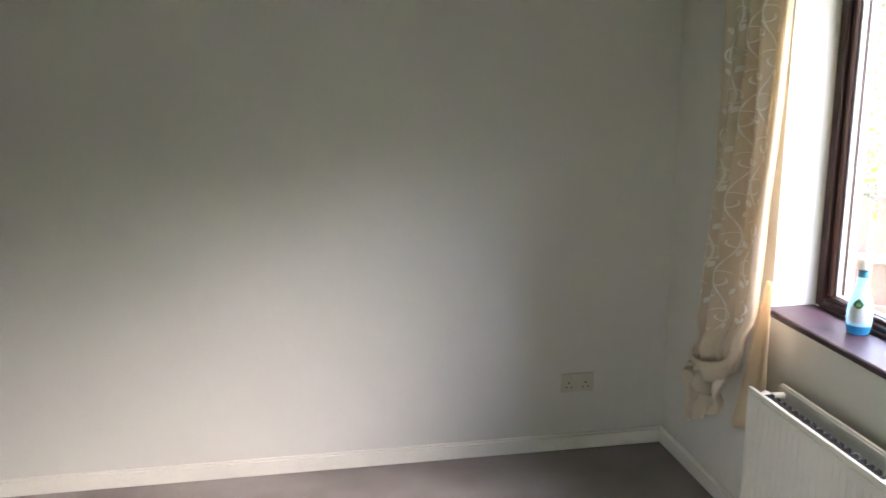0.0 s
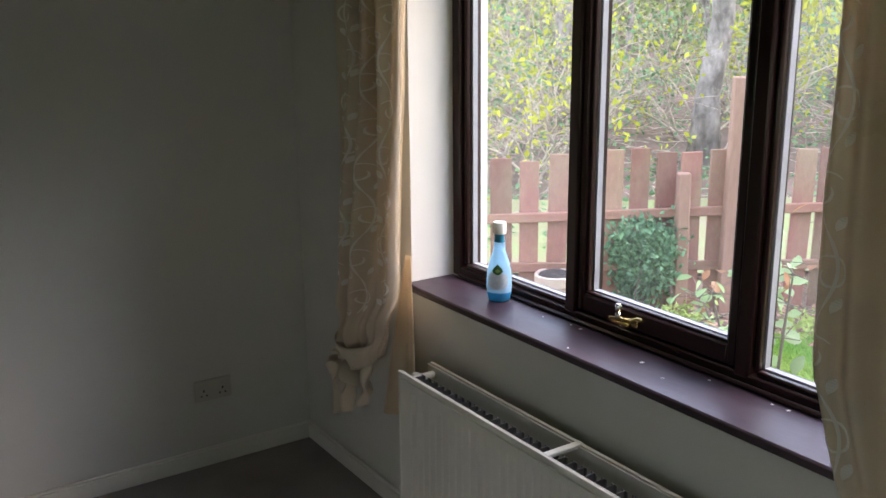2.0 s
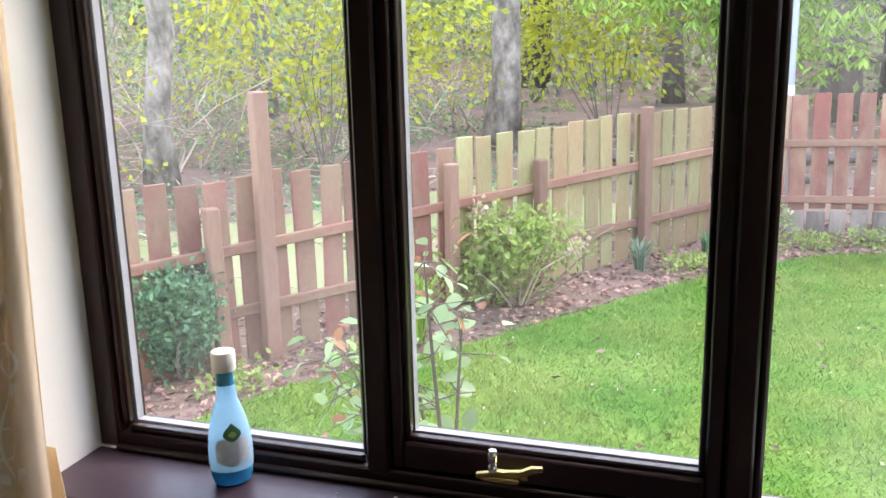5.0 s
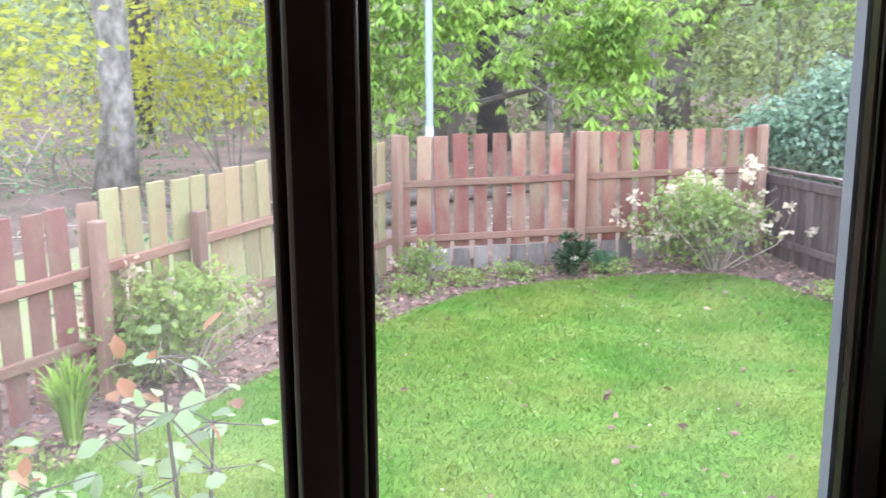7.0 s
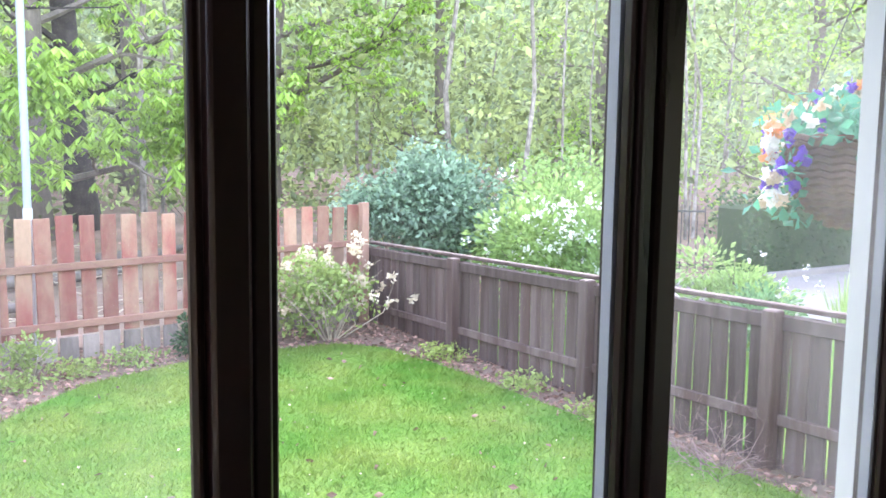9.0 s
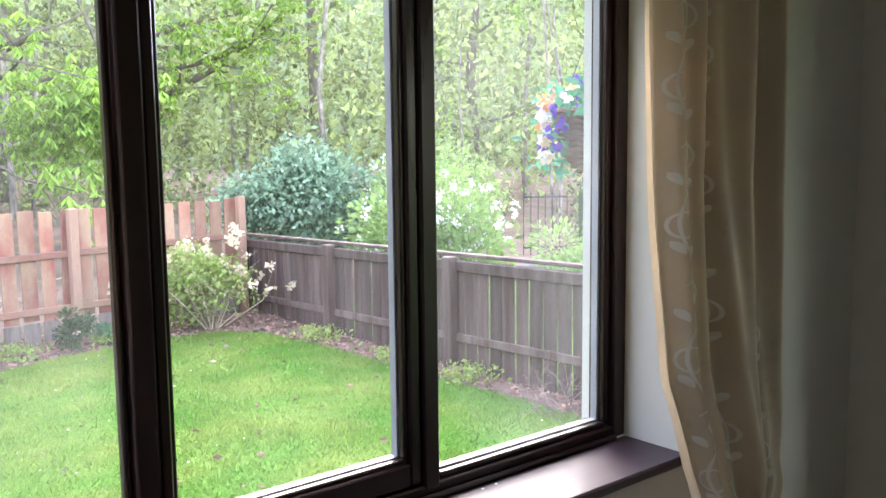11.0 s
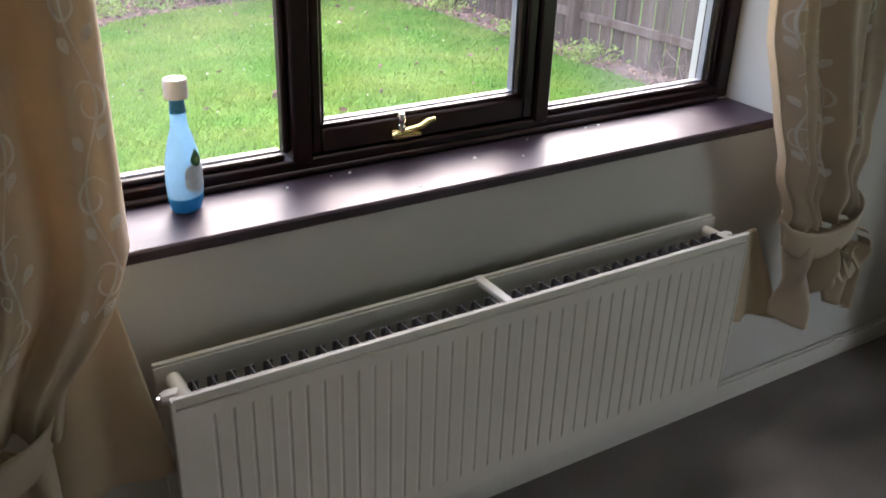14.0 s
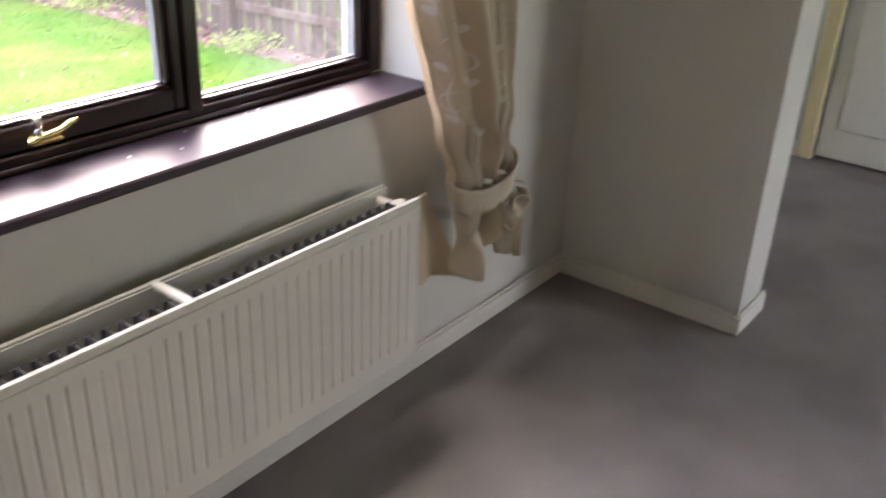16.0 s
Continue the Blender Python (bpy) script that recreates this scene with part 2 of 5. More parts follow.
# ---- mesh helpers ----
class Shape:
    def __init__(self):
        self.v, self.f = [], []

    def add(self, verts, faces, m=None):
        o = len(self.v)
        self.v += [tuple(m @ Vector(p)) if m else tuple(p) for p in verts]
        self.f += [tuple(i + o for i in f) for f in faces]
        return self

    def box(self, x0, x1, y0, y1, z0, z1, b=0.0, m=None):
        """A box with chamfered edges."""
        if b <= 0:
            v = [(x, y, z) for x in (x0, x1) for y in (y0, y1) for z in (z0, z1)]
            return self.add(v, [(0, 1, 3, 2), (4, 6, 7, 5), (0, 4, 5, 1), (2, 3, 7, 6), (0, 2, 6, 4), (1, 5, 7, 3)], m)
        lo, hi = (x0, y0, z0), (x1, y1, z1)
        v, idx = [], {}
        for c in range(8):
            s = [(c >> 2) & 1, (c >> 1) & 1, c & 1]
            for a in range(3):
                p = [(hi[k] if s[k] else lo[k]) + (0 if k == a else (-b if s[k] else b)) for k in range(3)]
                idx[(tuple(s), a)] = len(v)
                v.append(p)
        f = []
        for a in range(3):
            o = [k for k in range(3) if k != a]
            for side in (0, 1):
                q = []
                for i, j in ((0, 0), (1, 0), (1, 1), (0, 1)):
                    s = [0, 0, 0]
                    s[a], s[o[0]], s[o[1]] = side, i, j
                    q.append(idx[(tuple(s), a)])
                f.append(tuple(q))
        for a in range(3):
            o = [k for k in range(3) if k != a]
            for i in (0, 1):
                for j in (0, 1):
                    s0, s1 = [0, 0, 0], [0, 0, 0]
                    s0[o[0]], s0[o[1]], s1[o[0]], s1[o[1]] = i, j, i, j
                    s0[a], s1[a] = 0, 1
                    f.append((idx[(tuple(s0), o[0])], idx[(tuple(s1), o[0])], idx[(tuple(s1), o[1])], idx[(tuple(s0), o[1])]))
        for c in range(8):
            s = ((c >> 2) & 1, (c >> 1) & 1, c & 1)
            f.append(tuple(idx[(s, a)] for a in range(3)))
        return self.add(v, f, m)

    def tube(self, pts, radii, n=8, caps=True):
        pts = [Vector(p) for p in pts]
        if isinstance(radii, (int, float)):
            radii = [radii] * len(pts)
        rings, side = [], None
        for i, p in enumerate(pts):
            d = (pts[min(i + 1, len(pts) - 1)] - pts[max(i - 1, 0)]).normalized()
            if side is None:
                side = d.orthogonal().normalized()
            side = (side - d * side.dot(d))
            side = side.normalized() if side.length > 1e-6 else d.orthogonal().normalized()
            up = d.cross(side)
            rings.append([p + (side * math.cos(2 * math.pi * k / n) + up * math.sin(2 * math.pi * k / n)) * radii[i] for k in range(n)])
        v = [q for r in rings for q in r]
        f = [(i * n + k, i * n + (k + 1) % n, (i + 1) * n + (k + 1) % n, (i + 1) * n + k) for i in range(len(pts) - 1) for k in range(n)]
        if caps:
            f += [tuple(range(n))[::-1], tuple((len(pts) - 1) * n + k for k in range(n))]
        return self.add(v, f)

    def lathe(self, prof, n=24, m=None, sy=1.0):
        """Turns a profile of (radius, height) about z; sy flattens it."""
        v = [(r * math.cos(2 * math.pi * k / n), sy * r * math.sin(2 * math.pi * k / n), z) for r, z in prof for k in range(n)]
        f = [(i * n + k, i * n + (k + 1) % n, (i + 1) * n + (k + 1) % n, (i + 1) * n + k) for i in range(len(prof) - 1) for k in range(n)]
        f += [tuple(range(n))[::-1], tuple((len(prof) - 1) * n + k for k in range(n))]
        return self.add(v, f, m)

    def sheet(self, fn, nu, nv):
        v = [fn(i / nu, j / nv) for i in range(nu + 1) for j in range(nv + 1)]
        f = [(i * (nv + 1) + j, (i + 1) * (nv + 1) + j, (i + 1) * (nv + 1) + j + 1, i * (nv + 1) + j + 1) for i in range(nu) for j in range(nv)]
        return self.add(v, f)

    def mesh(self, name, material, smooth=False):
        me = bpy.data.meshes.new(name)
        me.from_pydata(self.v, [], self.f)
        bm = bmesh.new()
        bm.from_mesh(me)
        bmesh.ops.recalc_face_normals(bm, faces=bm.faces)
        bm.to_mesh(me)
        bm.free()
        me.materials.append(material)
        if smooth:
            me.shade_smooth()
            if smooth != "all":
                me.set_sharp_from_angle(angle=radians(40))
        return me


def part(name, shape, material, parent=None, label="", smooth=False):
    data = shape.mesh(name, material, smooth) if isinstance(shape, Shape) else shape
    ob = new(name, data)
    if parent:
        ob.parent = parent
    if label:
        ob["label"] = label
    return ob


def thing(name, label, category, m=None, group="", kind=""):
    ob = new(name)
    ob.empty_display_size = 0.1
    if m is not None:
        ob.matrix_basis = m
    return tagged(ob, label, category, group, kind)


def structure(name, shape, material, label, category, smooth=False):
    return tagged(part(name, shape, material, None, "", smooth), label, category, "", "structure")


def bunch(name, centres, size, material, parent=None, flat=0.0, aspect=0.55, seed=1, droop=0.0):
    """Many small pointed leaves, one to a centre, in one mesh."""
    rng = np.random.default_rng(seed)
    c = np.asarray(centres, float)
    n = len(c)
    d = rng.normal(size=(n, 3))
    d[:, 2] = d[:, 2] * (1 - flat) - droop
    d /= np.linalg.norm(d, axis=1)[:, None]
    u = np.cross(d, rng.normal(size=(n, 3)))
    u /= np.linalg.norm(u, axis=1)[:, None]
    w = np.cross(d, u)
    s = (size * rng.uniform(0.6, 1.3, n))[:, None]
    v = np.stack([c - d * s * 0.5, c + u * s * aspect * 0.5 + w * s * 0.08, c + d * s * 0.5, c - u * s * aspect * 0.5 + w * s * 0.08], 1).reshape(-1, 3)
    f = np.arange(4 * n).reshape(-1, 4)
    me = bpy.data.meshes.new(name)
    me.from_pydata(v.tolist(), [], f.tolist())
    me.materials.append(material)
    ob = new(name, me)
    if parent:
        ob.parent = parent
    return ob


def palmate(name, centres, size, material, parent=None, seed=1, fingers=6):
    """Hand-shaped drooping leaves: kite leaflets spread round each stalk's end."""
    rng = np.random.default_rng(seed)
    c = np.repeat(np.asarray(centres, float), fingers, 0)
    n = len(c)
    a = rng.uniform(0, 6.283, n // fingers).repeat(fingers) + np.tile(np.arange(fingers) * 6.283 / fingers, n // fingers) + rng.normal(0, 0.15, n)
    fall = rng.uniform(0.25, 1.3, n // fingers).repeat(fingers) + rng.normal(0, 0.15, n)
    d = np.stack([np.cos(a), np.sin(a), -fall], 1)
    d /= np.linalg.norm(d, axis=1)[:, None]
    u = np.stack([-np.sin(a), np.cos(a), np.zeros(n)], 1)
    s = (size * rng.uniform(0.6, 1.2, n // fingers).repeat(fingers))[:, None]
    tip = c + d * s + (0, 0, -0.12) * s
    v = np.stack([c, c + d * s * 0.62 + u * s * 0.18, tip, c + d * s * 0.62 - u * s * 0.18], 1).reshape(-1, 3)
    me = bpy.data.meshes.new(name)
    me.from_pydata(v.tolist(), [], np.arange(4 * n).reshape(-1, 4).tolist())
    me.materials.append(material)
    ob = new(name, me)
    if parent:
        ob.parent = parent
    return ob


def ovals(name, centres, size, material, parent, seed=1):
    """Broad cupped leaves with eight-sided outlines, facing mostly up."""
    rng, s = random.Random(seed), Shape()
    for p in centres:
        k = size * rng.uniform(0.65, 1.25)
        m = Matrix.Translation(p) @ pose(0, 0, 0, rng.gauss(0, 30), rng.gauss(0, 30), rng.uniform(0, 360))
        prof = ((0, 0), (0.25, 0.26), (0.55, 0.34), (0.82, 0.2), (1, 0))
        v = [(t * k, 0, -0.16 * k * t * t) for t, w in prof] + [(t * k, w * k, 0.1 * k * w - 0.16 * k * t * t + 0.04 * k) for t, w in prof[1:4]] + [(t * k, -w * k, 0.1 * k * w - 0.16 * k * t * t + 0.04 * k) for t, w in prof[1:4]]
        s.add(v, [(0, 1, 5), (1, 2, 6, 5), (2, 3, 7, 6), (3, 4, 7), (0, 8, 1), (1, 8, 9, 2), (2, 9, 10, 3), (3, 10, 4)], m)
    return part(name, s, material, parent, smooth="all")


def blob_points(n, centre, radii, seed, shell=0.5, lobes=7, out=0.7):
    """Points in an uneven mound, denser to the outside."""
    rng = np.random.default_rng(seed)
    d = rng.normal(size=(n, 3))
    d /= np.linalg.norm(d, axis=1)[:, None]
    lumps = rng.normal(size=(lobes, 3))
    lumps *= (rng.uniform(0.35, 1.1, lobes) * out / np.linalg.norm(lumps, axis=1))[:, None]
    own = rng.integers(0, lobes, n)
    size = rng.uniform(0.35, 0.58, lobes)[own]
    r = size * rng.uniform(shell, 1, n) ** 0.5 + rng.normal(0, 0.08, n)
    return np.asarray(centre) + (lumps[own] + d * r[:, None]) * np.asarray(radii)


# ---- the room ----
T = 0.15
XL, XR, YB, H = -0.82, 2.58, -3.6, 2.35
FX0, FX1, FZ0, FZ1, F = 0.0, 1.77, 0.862, 2.08, 0.16
XE = 4.45
structure("floor", Shape().box(XL - T, 6.2, YB - T, 0.0, -0.12, 0.0), CARPET, "short-pile grey-brown fitted carpet", "floor")
structure("ceiling", Shape().box(XL - T, 6.2, YB - T, 0.3, H, H + 0.15), CEIL, "plain white ceiling", "ceiling")
north = Shape()
north.box(XL - T, FX0, 0, 0.3, -0.5, H).box(FX1, 6.2, 0, 0.3, -0.5, H).box(FX0, FX1, 0, 0.3, -0.5, 0.838).box(FX0, FX1, 0, 0.3, FZ1, H)
structure("wall_north", north, WALL, "off-white painted wall pierced by the window", "wall")
structure("wall_west", Shape().box(XL - T, XL, YB - T, 0, 0, H), WALL, "bare off-white painted wall", "wall")
# unseen rear wall; its gap is added to let daylight into the next room
south = Shape()
south.box(XL, 3.5, YB - T, YB, 0, H).box(4.2, 6.2, YB - T, YB, 0, H).box(3.5, 4.2, YB - T, YB, 0, 0.05).box(3.5, 4.2, YB - T, YB, 2.05, H)
structure("wall_south", south, WALL, "off-white painted wall with an unseen opening added for daylight", "wall")
structure("wall_east", Shape().box(XR, XR + 0.2, -0.664, 0, 0, H).box(XR, XR + 0.2, -2.9, -0.664, 2.1, H).box(XR, XR + 0.2, YB, -2.9, 0, H), WALL,
          "off-white stub wall beside a wide opening", "wall")
hall = Shape()
hall.box(XE, XE + 0.12, -0.315, 0, 0, H).box(XE, XE + 0.12, YB, -1.09, 0, H).box(XE, XE + 0.12, -1.09, -0.315, 2.05, H)
structure("wall_hall", hall, WALL, "off-white wall around a doorway in the next room", "wall")
structure("wall_outer", Shape().box(6.2, 6.35, YB - T, 0.3, 0, H), WALL, "plain wall closing the house", "wall")


def skirting(x0, x1, y0, y1):
    s = Shape().box(x0, x1, y0, y1, 0, 0.062, 0.002)
    dx, dy = (0.004, 0) if x1 - x0 < y1 - y0 else (0, 0.004)
    s.box(x0 + dx, x1 - dx, y0 + dy, y1 - dy, 0.062, 0.074, 0.003)
    return structure("baseboard", s, SKIRT, "off-white gloss painted skirting board", "baseboard")


skirting(XL, XR, -0.016, -0.0)
skirting(XL, XL + 0.016, YB, -0.016)
skirting(XR - 0.016, XR, -0.664, -0.016)
skirting(XR - 0.016, XR + 0.216, -0.68, -0.664)
skirting(XR + 0.2, XR + 0.216, -0.664, 0)
skirting(XE - 0.016, XE, -0.24, 0)

# doorway beyond the opening
door = thing("door_1", "closed cream-painted panel door in the next room", "door", kind="structure")
part("door_frame", Shape().box(XE - 0.02, XE + 0.12, -0.315, -0.245, 0, 2.05, 0.004).box(XE - 0.02, XE + 0.12, -1.16, -1.09, 0, 2.05, 0.004)
     .box(XE - 0.02, XE + 0.12, -1.16, -0.245, 2.05, 2.12, 0.004), CREAM, door, "yellowed cream gloss architrave")
leaf = part("door_leaf", Shape().box(XE + 0.03, XE + 0.07, -1.088, -0.317, 0.012, 2.045, 0.003), SKIRT, door)
for z0, z1 in ((0.16, 0.78), (0.95, 1.88)):
    for y0 in (-0.99, -0.66):
        part("panel", Shape().box(XE + 0.018, XE + 0.031, y0, y0 + 0.26, z0, z1, 0.006), SKIRT, leaf)
part("handle", Shape().tube([(XE + 0.03, -1.03, 1.0), (XE - 0.02, -1.03, 1.0), (XE - 0.02, -0.92, 1.0)], 0.009), BRASS, leaf)

# ---- the window ----
win = thing("window_1", "dark mahogany-stained timber casement window with three lights", "window", kind="structure")
P1, P2, P3 = (0.062, 0.542), (0.631, 1.101), (1.194, 1.706)
GB, GC, GT = 0.905, 0.953, 2.0
Y0, Y1 = F, F + 0.075
part("jamb", Shape().box(0.0, 0.045, Y0, Y1, FZ0, FZ1, 0.004).box(0.045, P1[0], Y0 + 0.012, Y0 + 0.03, GB, GT, 0.005), WOOD, win, smooth=True)
part("jamb", Shape().box(1.725, 1.77, Y0, Y1, FZ0, FZ1, 0.004).box(P3[1], 1.725, Y0 + 0.012, Y0 + 0.03, GB, GT, 0.005), WOOD, win, smooth=True)
part("mullion", Shape().box(0.556, 0.598, Y0 - 0.004, Y1, FZ0 + 0.02, FZ1, 0.005).box(P1[1], 0.556, Y0 + 0.012, Y0 + 0.03, GB, GT, 0.005), WOOD, win, smooth=True)
part("mullion", Shape().box(1.139, 1.18, Y0 - 0.004, Y1, FZ0 + 0.02, FZ1, 0.005).box(1.18, P3[0], Y0 + 0.012, Y0 + 0.03, GB, GT, 0.005), WOOD, win, smooth=True)
part("rebate", Shape().box(0.588, 0.612, Y1 - 0.004, Y1 + 0.012, FZ0 + 0.02, FZ1), WOOD, win)
part("rebate", Shape().box(1.125, 1.150, Y1 - 0.004, Y1 + 0.012, FZ0 + 0.02, FZ1), WOOD, win)
part("rebate", Shape().box(0.612, 1.125, Y1 - 0.004, Y1 + 0.012, 0.885, 0.91), RAILWOOD, win)
bottom = Shape().box(0.045, 1.725, Y0 - 0.002, Y1, FZ0, 0.893, 0.004).box(0.045, 1.725, Y0 - 0.016, Y0 - 0.003, FZ0, 0.876, 0.005)
for a, b in (P1, P3):
    bottom.box(a - 0.002, b + 0.002, Y0 + 0.01, Y0 + 0.03, 0.893, GB, 0.004)
part("bottom_rail", bottom, RAILWOOD, win, smooth=True)
part("head", Shape().box(0.045, 1.725, Y0, Y1, 2.03, FZ1, 0.004).box(0.045, 1.725, Y0 + 0.012, Y0 + 0.03, GT, 2.03, 0.004), RAILWOOD, win, smooth=True)
case = Shape()
for a, b in ((0.600, P2[0] - 0.010), (P2[1] + 0.010, 1.137)):
    case.box(a, b, Y0 + 0.004, Y1 - 0.005, 0.897, 2.028, 0.004)
for a, b in ((P2[0] - 0.010, P2[0]), (P2[1], P2[1] + 0.010)):
    case.box(a, b, Y0 + 0.014, Y0 + 0.032, GC, GT, 0.003)
part("casement_stile", case, WOOD, win, smooth=True)
part("casement_rail", Shape().box(P2[0] - 0.010, P2[1] + 0.010, Y0 + 0.004, Y1 - 0.005, 0.897, GC - 0.008, 0.004)
     .box(P2[0] - 0.010, P2[1] + 0.010, Y0 + 0.014, Y0 + 0.032, GC - 0.008, GC, 0.003)
     .box(P2[0] - 0.010, P2[1] + 0.010, Y0 + 0.004, Y1 - 0.005, GT, 2.028, 0.004), RAILWOOD, win, smooth=True)
for (a, b), z, g in ((P1, GB, PANE_A), (P2, GC, PANE_B), (P3, GB, PANE_C)):
    pane = part("pane", Shape().box(a - 0.004, b + 0.004, F + 0.033, F + 0.036, z - 0.004, GT + 0.004), g, win)
    pane.visible_shadow = False
    s = Shape()
    s.box(a - 0.008, a + 0.001, F + 0.037, F + 0.055, z - 0.008, GT)
    if g is not PANE_A:
        s.box(b - 0.001, b + 0.008, F + 0.037, F + 0.055, z - 0.008, GT)
    s.box(a + 0.001, b - 0.001, F + 0.037, F + 0.055, z - 0.008, z + 0.001)
    part("spacer_bar", s, SPACER, win, "bright metal spacer bar between the panes")
    o = Shape()
    o.box(a - 0.03, a - 0.009, F + 0.056, F + 0.0745, z - 0.01, GT).box(b + 0.016, b + 0.03, F + 0.056, F + 0.0745, z - 0.01, GT).box(a - 0.009, b + 0.009, F + 0.056, F + 0.0745, z - 0.028, z - 0.006)
    part("outer_bead", o, WOOD, win)
stay = part("fastener", Shape().box(0.772, 0.838, Y0 - 0.006, Y0 + 0.004, 0.908, 0.924, 0.002), BRASS, win, "brass casement fastener")
arm = Shape()
arm.tube([(0.760, Y0 - 0.028, 0.921), (0.79, Y0 - 0.024, 0.925), (0.832, Y0 - 0.020, 0.929), (0.850, Y0 - 0.019, 0.938), (0.866, Y0 - 0.018, 0.940)], [0.006, 0.0075, 0.007, 0.007, 0.005], 8)
arm.box(0.765, 0.83, Y0 - 0.032, Y0 - 0.018, 0.912, 0.922, 0.003)
part("lever", arm, BRASS, stay, smooth=True)
part("knob", Shape().lathe([(0.004, 0.918), (0.0085, 0.925), (0.0085, 0.938), (0.0055, 0.942), (0.0085, 0.947), (0.009, 0.960), (0.006, 0.965)], 16, Matrix.Translation((0.785, Y0 - 0.022, 0))), CHROME, stay, "worn chrome knob", smooth=True)
board = Shape()
board.box(0.0, 1.77, -0.028, F, 0.838, 0.862, 0.005)
structure("window_sill", board, SILL, "dark purple-brown varnished window board with wear", "window sill", smooth=True)
rngf = random.Random(4)
for x, y, r in ((0.93, 0.08, 0.007), (1.03, 0.045, 0.004), (1.27, 0.128, 0.005), (1.31, 0.13, 0.006), (0.75, 0.0, 0.004), (0.62, 0.126, 0.004), (0.66, 0.125, 0.006), (0.52, 0.11, 0.003), (1.10, 0.125, 0.004)):
    n = rngf.randint(5, 7)
    fl = Shape().lathe([(r, 0), (r * 0.8, 0.0015)], n, Matrix.Translation((x, y, 0.8625)) @ Matrix.Rotation(rngf.random() * 3, 4, "Z"), 0.6)
    tagged(part("paint_flake", fl, PLASTIC), "small white flake of paint on the sill", "debris", "paint flakes on the sill")

# ---- radiator ----
RX0, RX1, RY, RZ0, RZ1 = 0.193, 1.536, -0.172, 0.224, 0.657
rad = thing("radiator", "off-white fluted steel panel radiator under the window", "radiator")


def panel(y, depth, sign):
    """Fluted sheet: a flat border, and shallow vertical channels between."""
    pitch = 0.0335
    n = int((RX1 - RX0 - 0.05) / pitch)
    x0 = (RX0 + RX1 - n * pitch) / 2
    xs = [(RX0, 0)]
    for i in range(n):
        for t, d in ((0.0, 0), (0.74, 0), (0.83, 1), (0.92, 1), (1.0, 0)):
            xs.append((x0 + (i + t) * pitch, d))
    xs.append((RX1, 0))
    zs = [(RZ0, 0), (RZ0 + 0.04, 0), (RZ0 + 0.05, 1), (RZ1 - 0.055, 1), (RZ1 - 0.045, 0), (RZ1, 0)]
    s = Shape()
    v = [(x, y + sign * depth * d * dz, z) for x, d in xs for z, dz in zs]
    m = len(zs)
    s.add(v, [(i * m + j, (i + 1) * m + j, (i + 1) * m + j + 1, i * m + j + 1) for i in range(len(xs) - 1) for j in range(m - 1)])
    s.box(RX0, RX1, min(y + sign * 0.0125, y + sign * 0.010), max(y + sign * 0.0125, y + sign * 0.010), RZ0, RZ1)
    return s


front = part("front_panel", panel(RY, 0.0032, 1), ENAMEL, rad)
part("top_seam", Shape().box(RX0, RX1, RY - 0.003, RY + 0.004, RZ1 - 0.004, RZ1 + 0.004, 0.0015).box(RX0 + 0.004, RX1 - 0.004, RY - 0.005, RY + 0.001, RZ1 - 0.022, RZ1 - 0.017, 0.001), ENAMEL, front)
part("end_seam", Shape().box(RX0 - 0.003, RX0 + 0.004, RY - 0.002, RY + 0.012, RZ0, RZ1, 0.001), ENAMEL, front)
part("end_seam", Shape().box(RX1 - 0.004, RX1 + 0.003, RY - 0.002, RY + 0.012, RZ0, RZ1, 0.001), ENAMEL, front)
back = part("back_panel", panel(-0.055, 0.006, -1), ENAMEL, rad)
part("top_seam", Shape().box(RX0, RX1, -0.060, -0.050, RZ1 - 0.004, RZ1 + 0.003, 0.001), ENAMEL, back)
fin = Shape().box(-0.001, 0.001, RY + 0.014, -0.115, RZ0 + 0.03, RZ1 - 0.010).box(-0.009, 0.009, -0.117, -0.115, RZ0 + 0.03, RZ1 - 0.010).mesh("fin", DARKMETAL)
for i in range(38):
    f = part("fin", fin, None, rad)
    f.location.x = RX0 + 0.05 + i * 0.0335
part("bracket", Shape().box(0.852, 0.872, RY + 0.004, -0.048, RZ1 - 0.008, RZ1 + 0.004, 0.002), PLASTIC, rad, "white clip across the top")
for x, d in ((RX0, -1), (RX1, 1)):
    part("end_pipe", Shape().tube([(x - d * 0.03, RY + 0.012, RZ1 - 0.028), (x - d * 0.03, -0.055, RZ1 - 0.028)], 0.014, 12), ENAMEL, rad, smooth=True)
    pl = part("plug", Shape().tube([(x - d * 0.03, -0.115, RZ1 - 0.028), (x - d * 0.004, -0.115, RZ1 - 0.028), (x + d * 0.006, -0.115, RZ1 - 0.028)], [0.013, 0.013, 0.009], 8), PLASTIC, rad, smooth=True)
    part("bleed_screw", Shape().tube([(x + d * 0.006, -0.115, RZ1 - 0.028), (x + d * 0.012, -0.115, RZ1 - 0.028)], 0.004, 8), CHROME, pl)
    part("wall_hook", Shape().box(x - d * 0.2 - 0.012, x - d * 0.2 + 0.012, -0.054, -0.0005, RZ0 + 0.05, RZ1 - 0.06, 0.002), ENAMEL, rad)
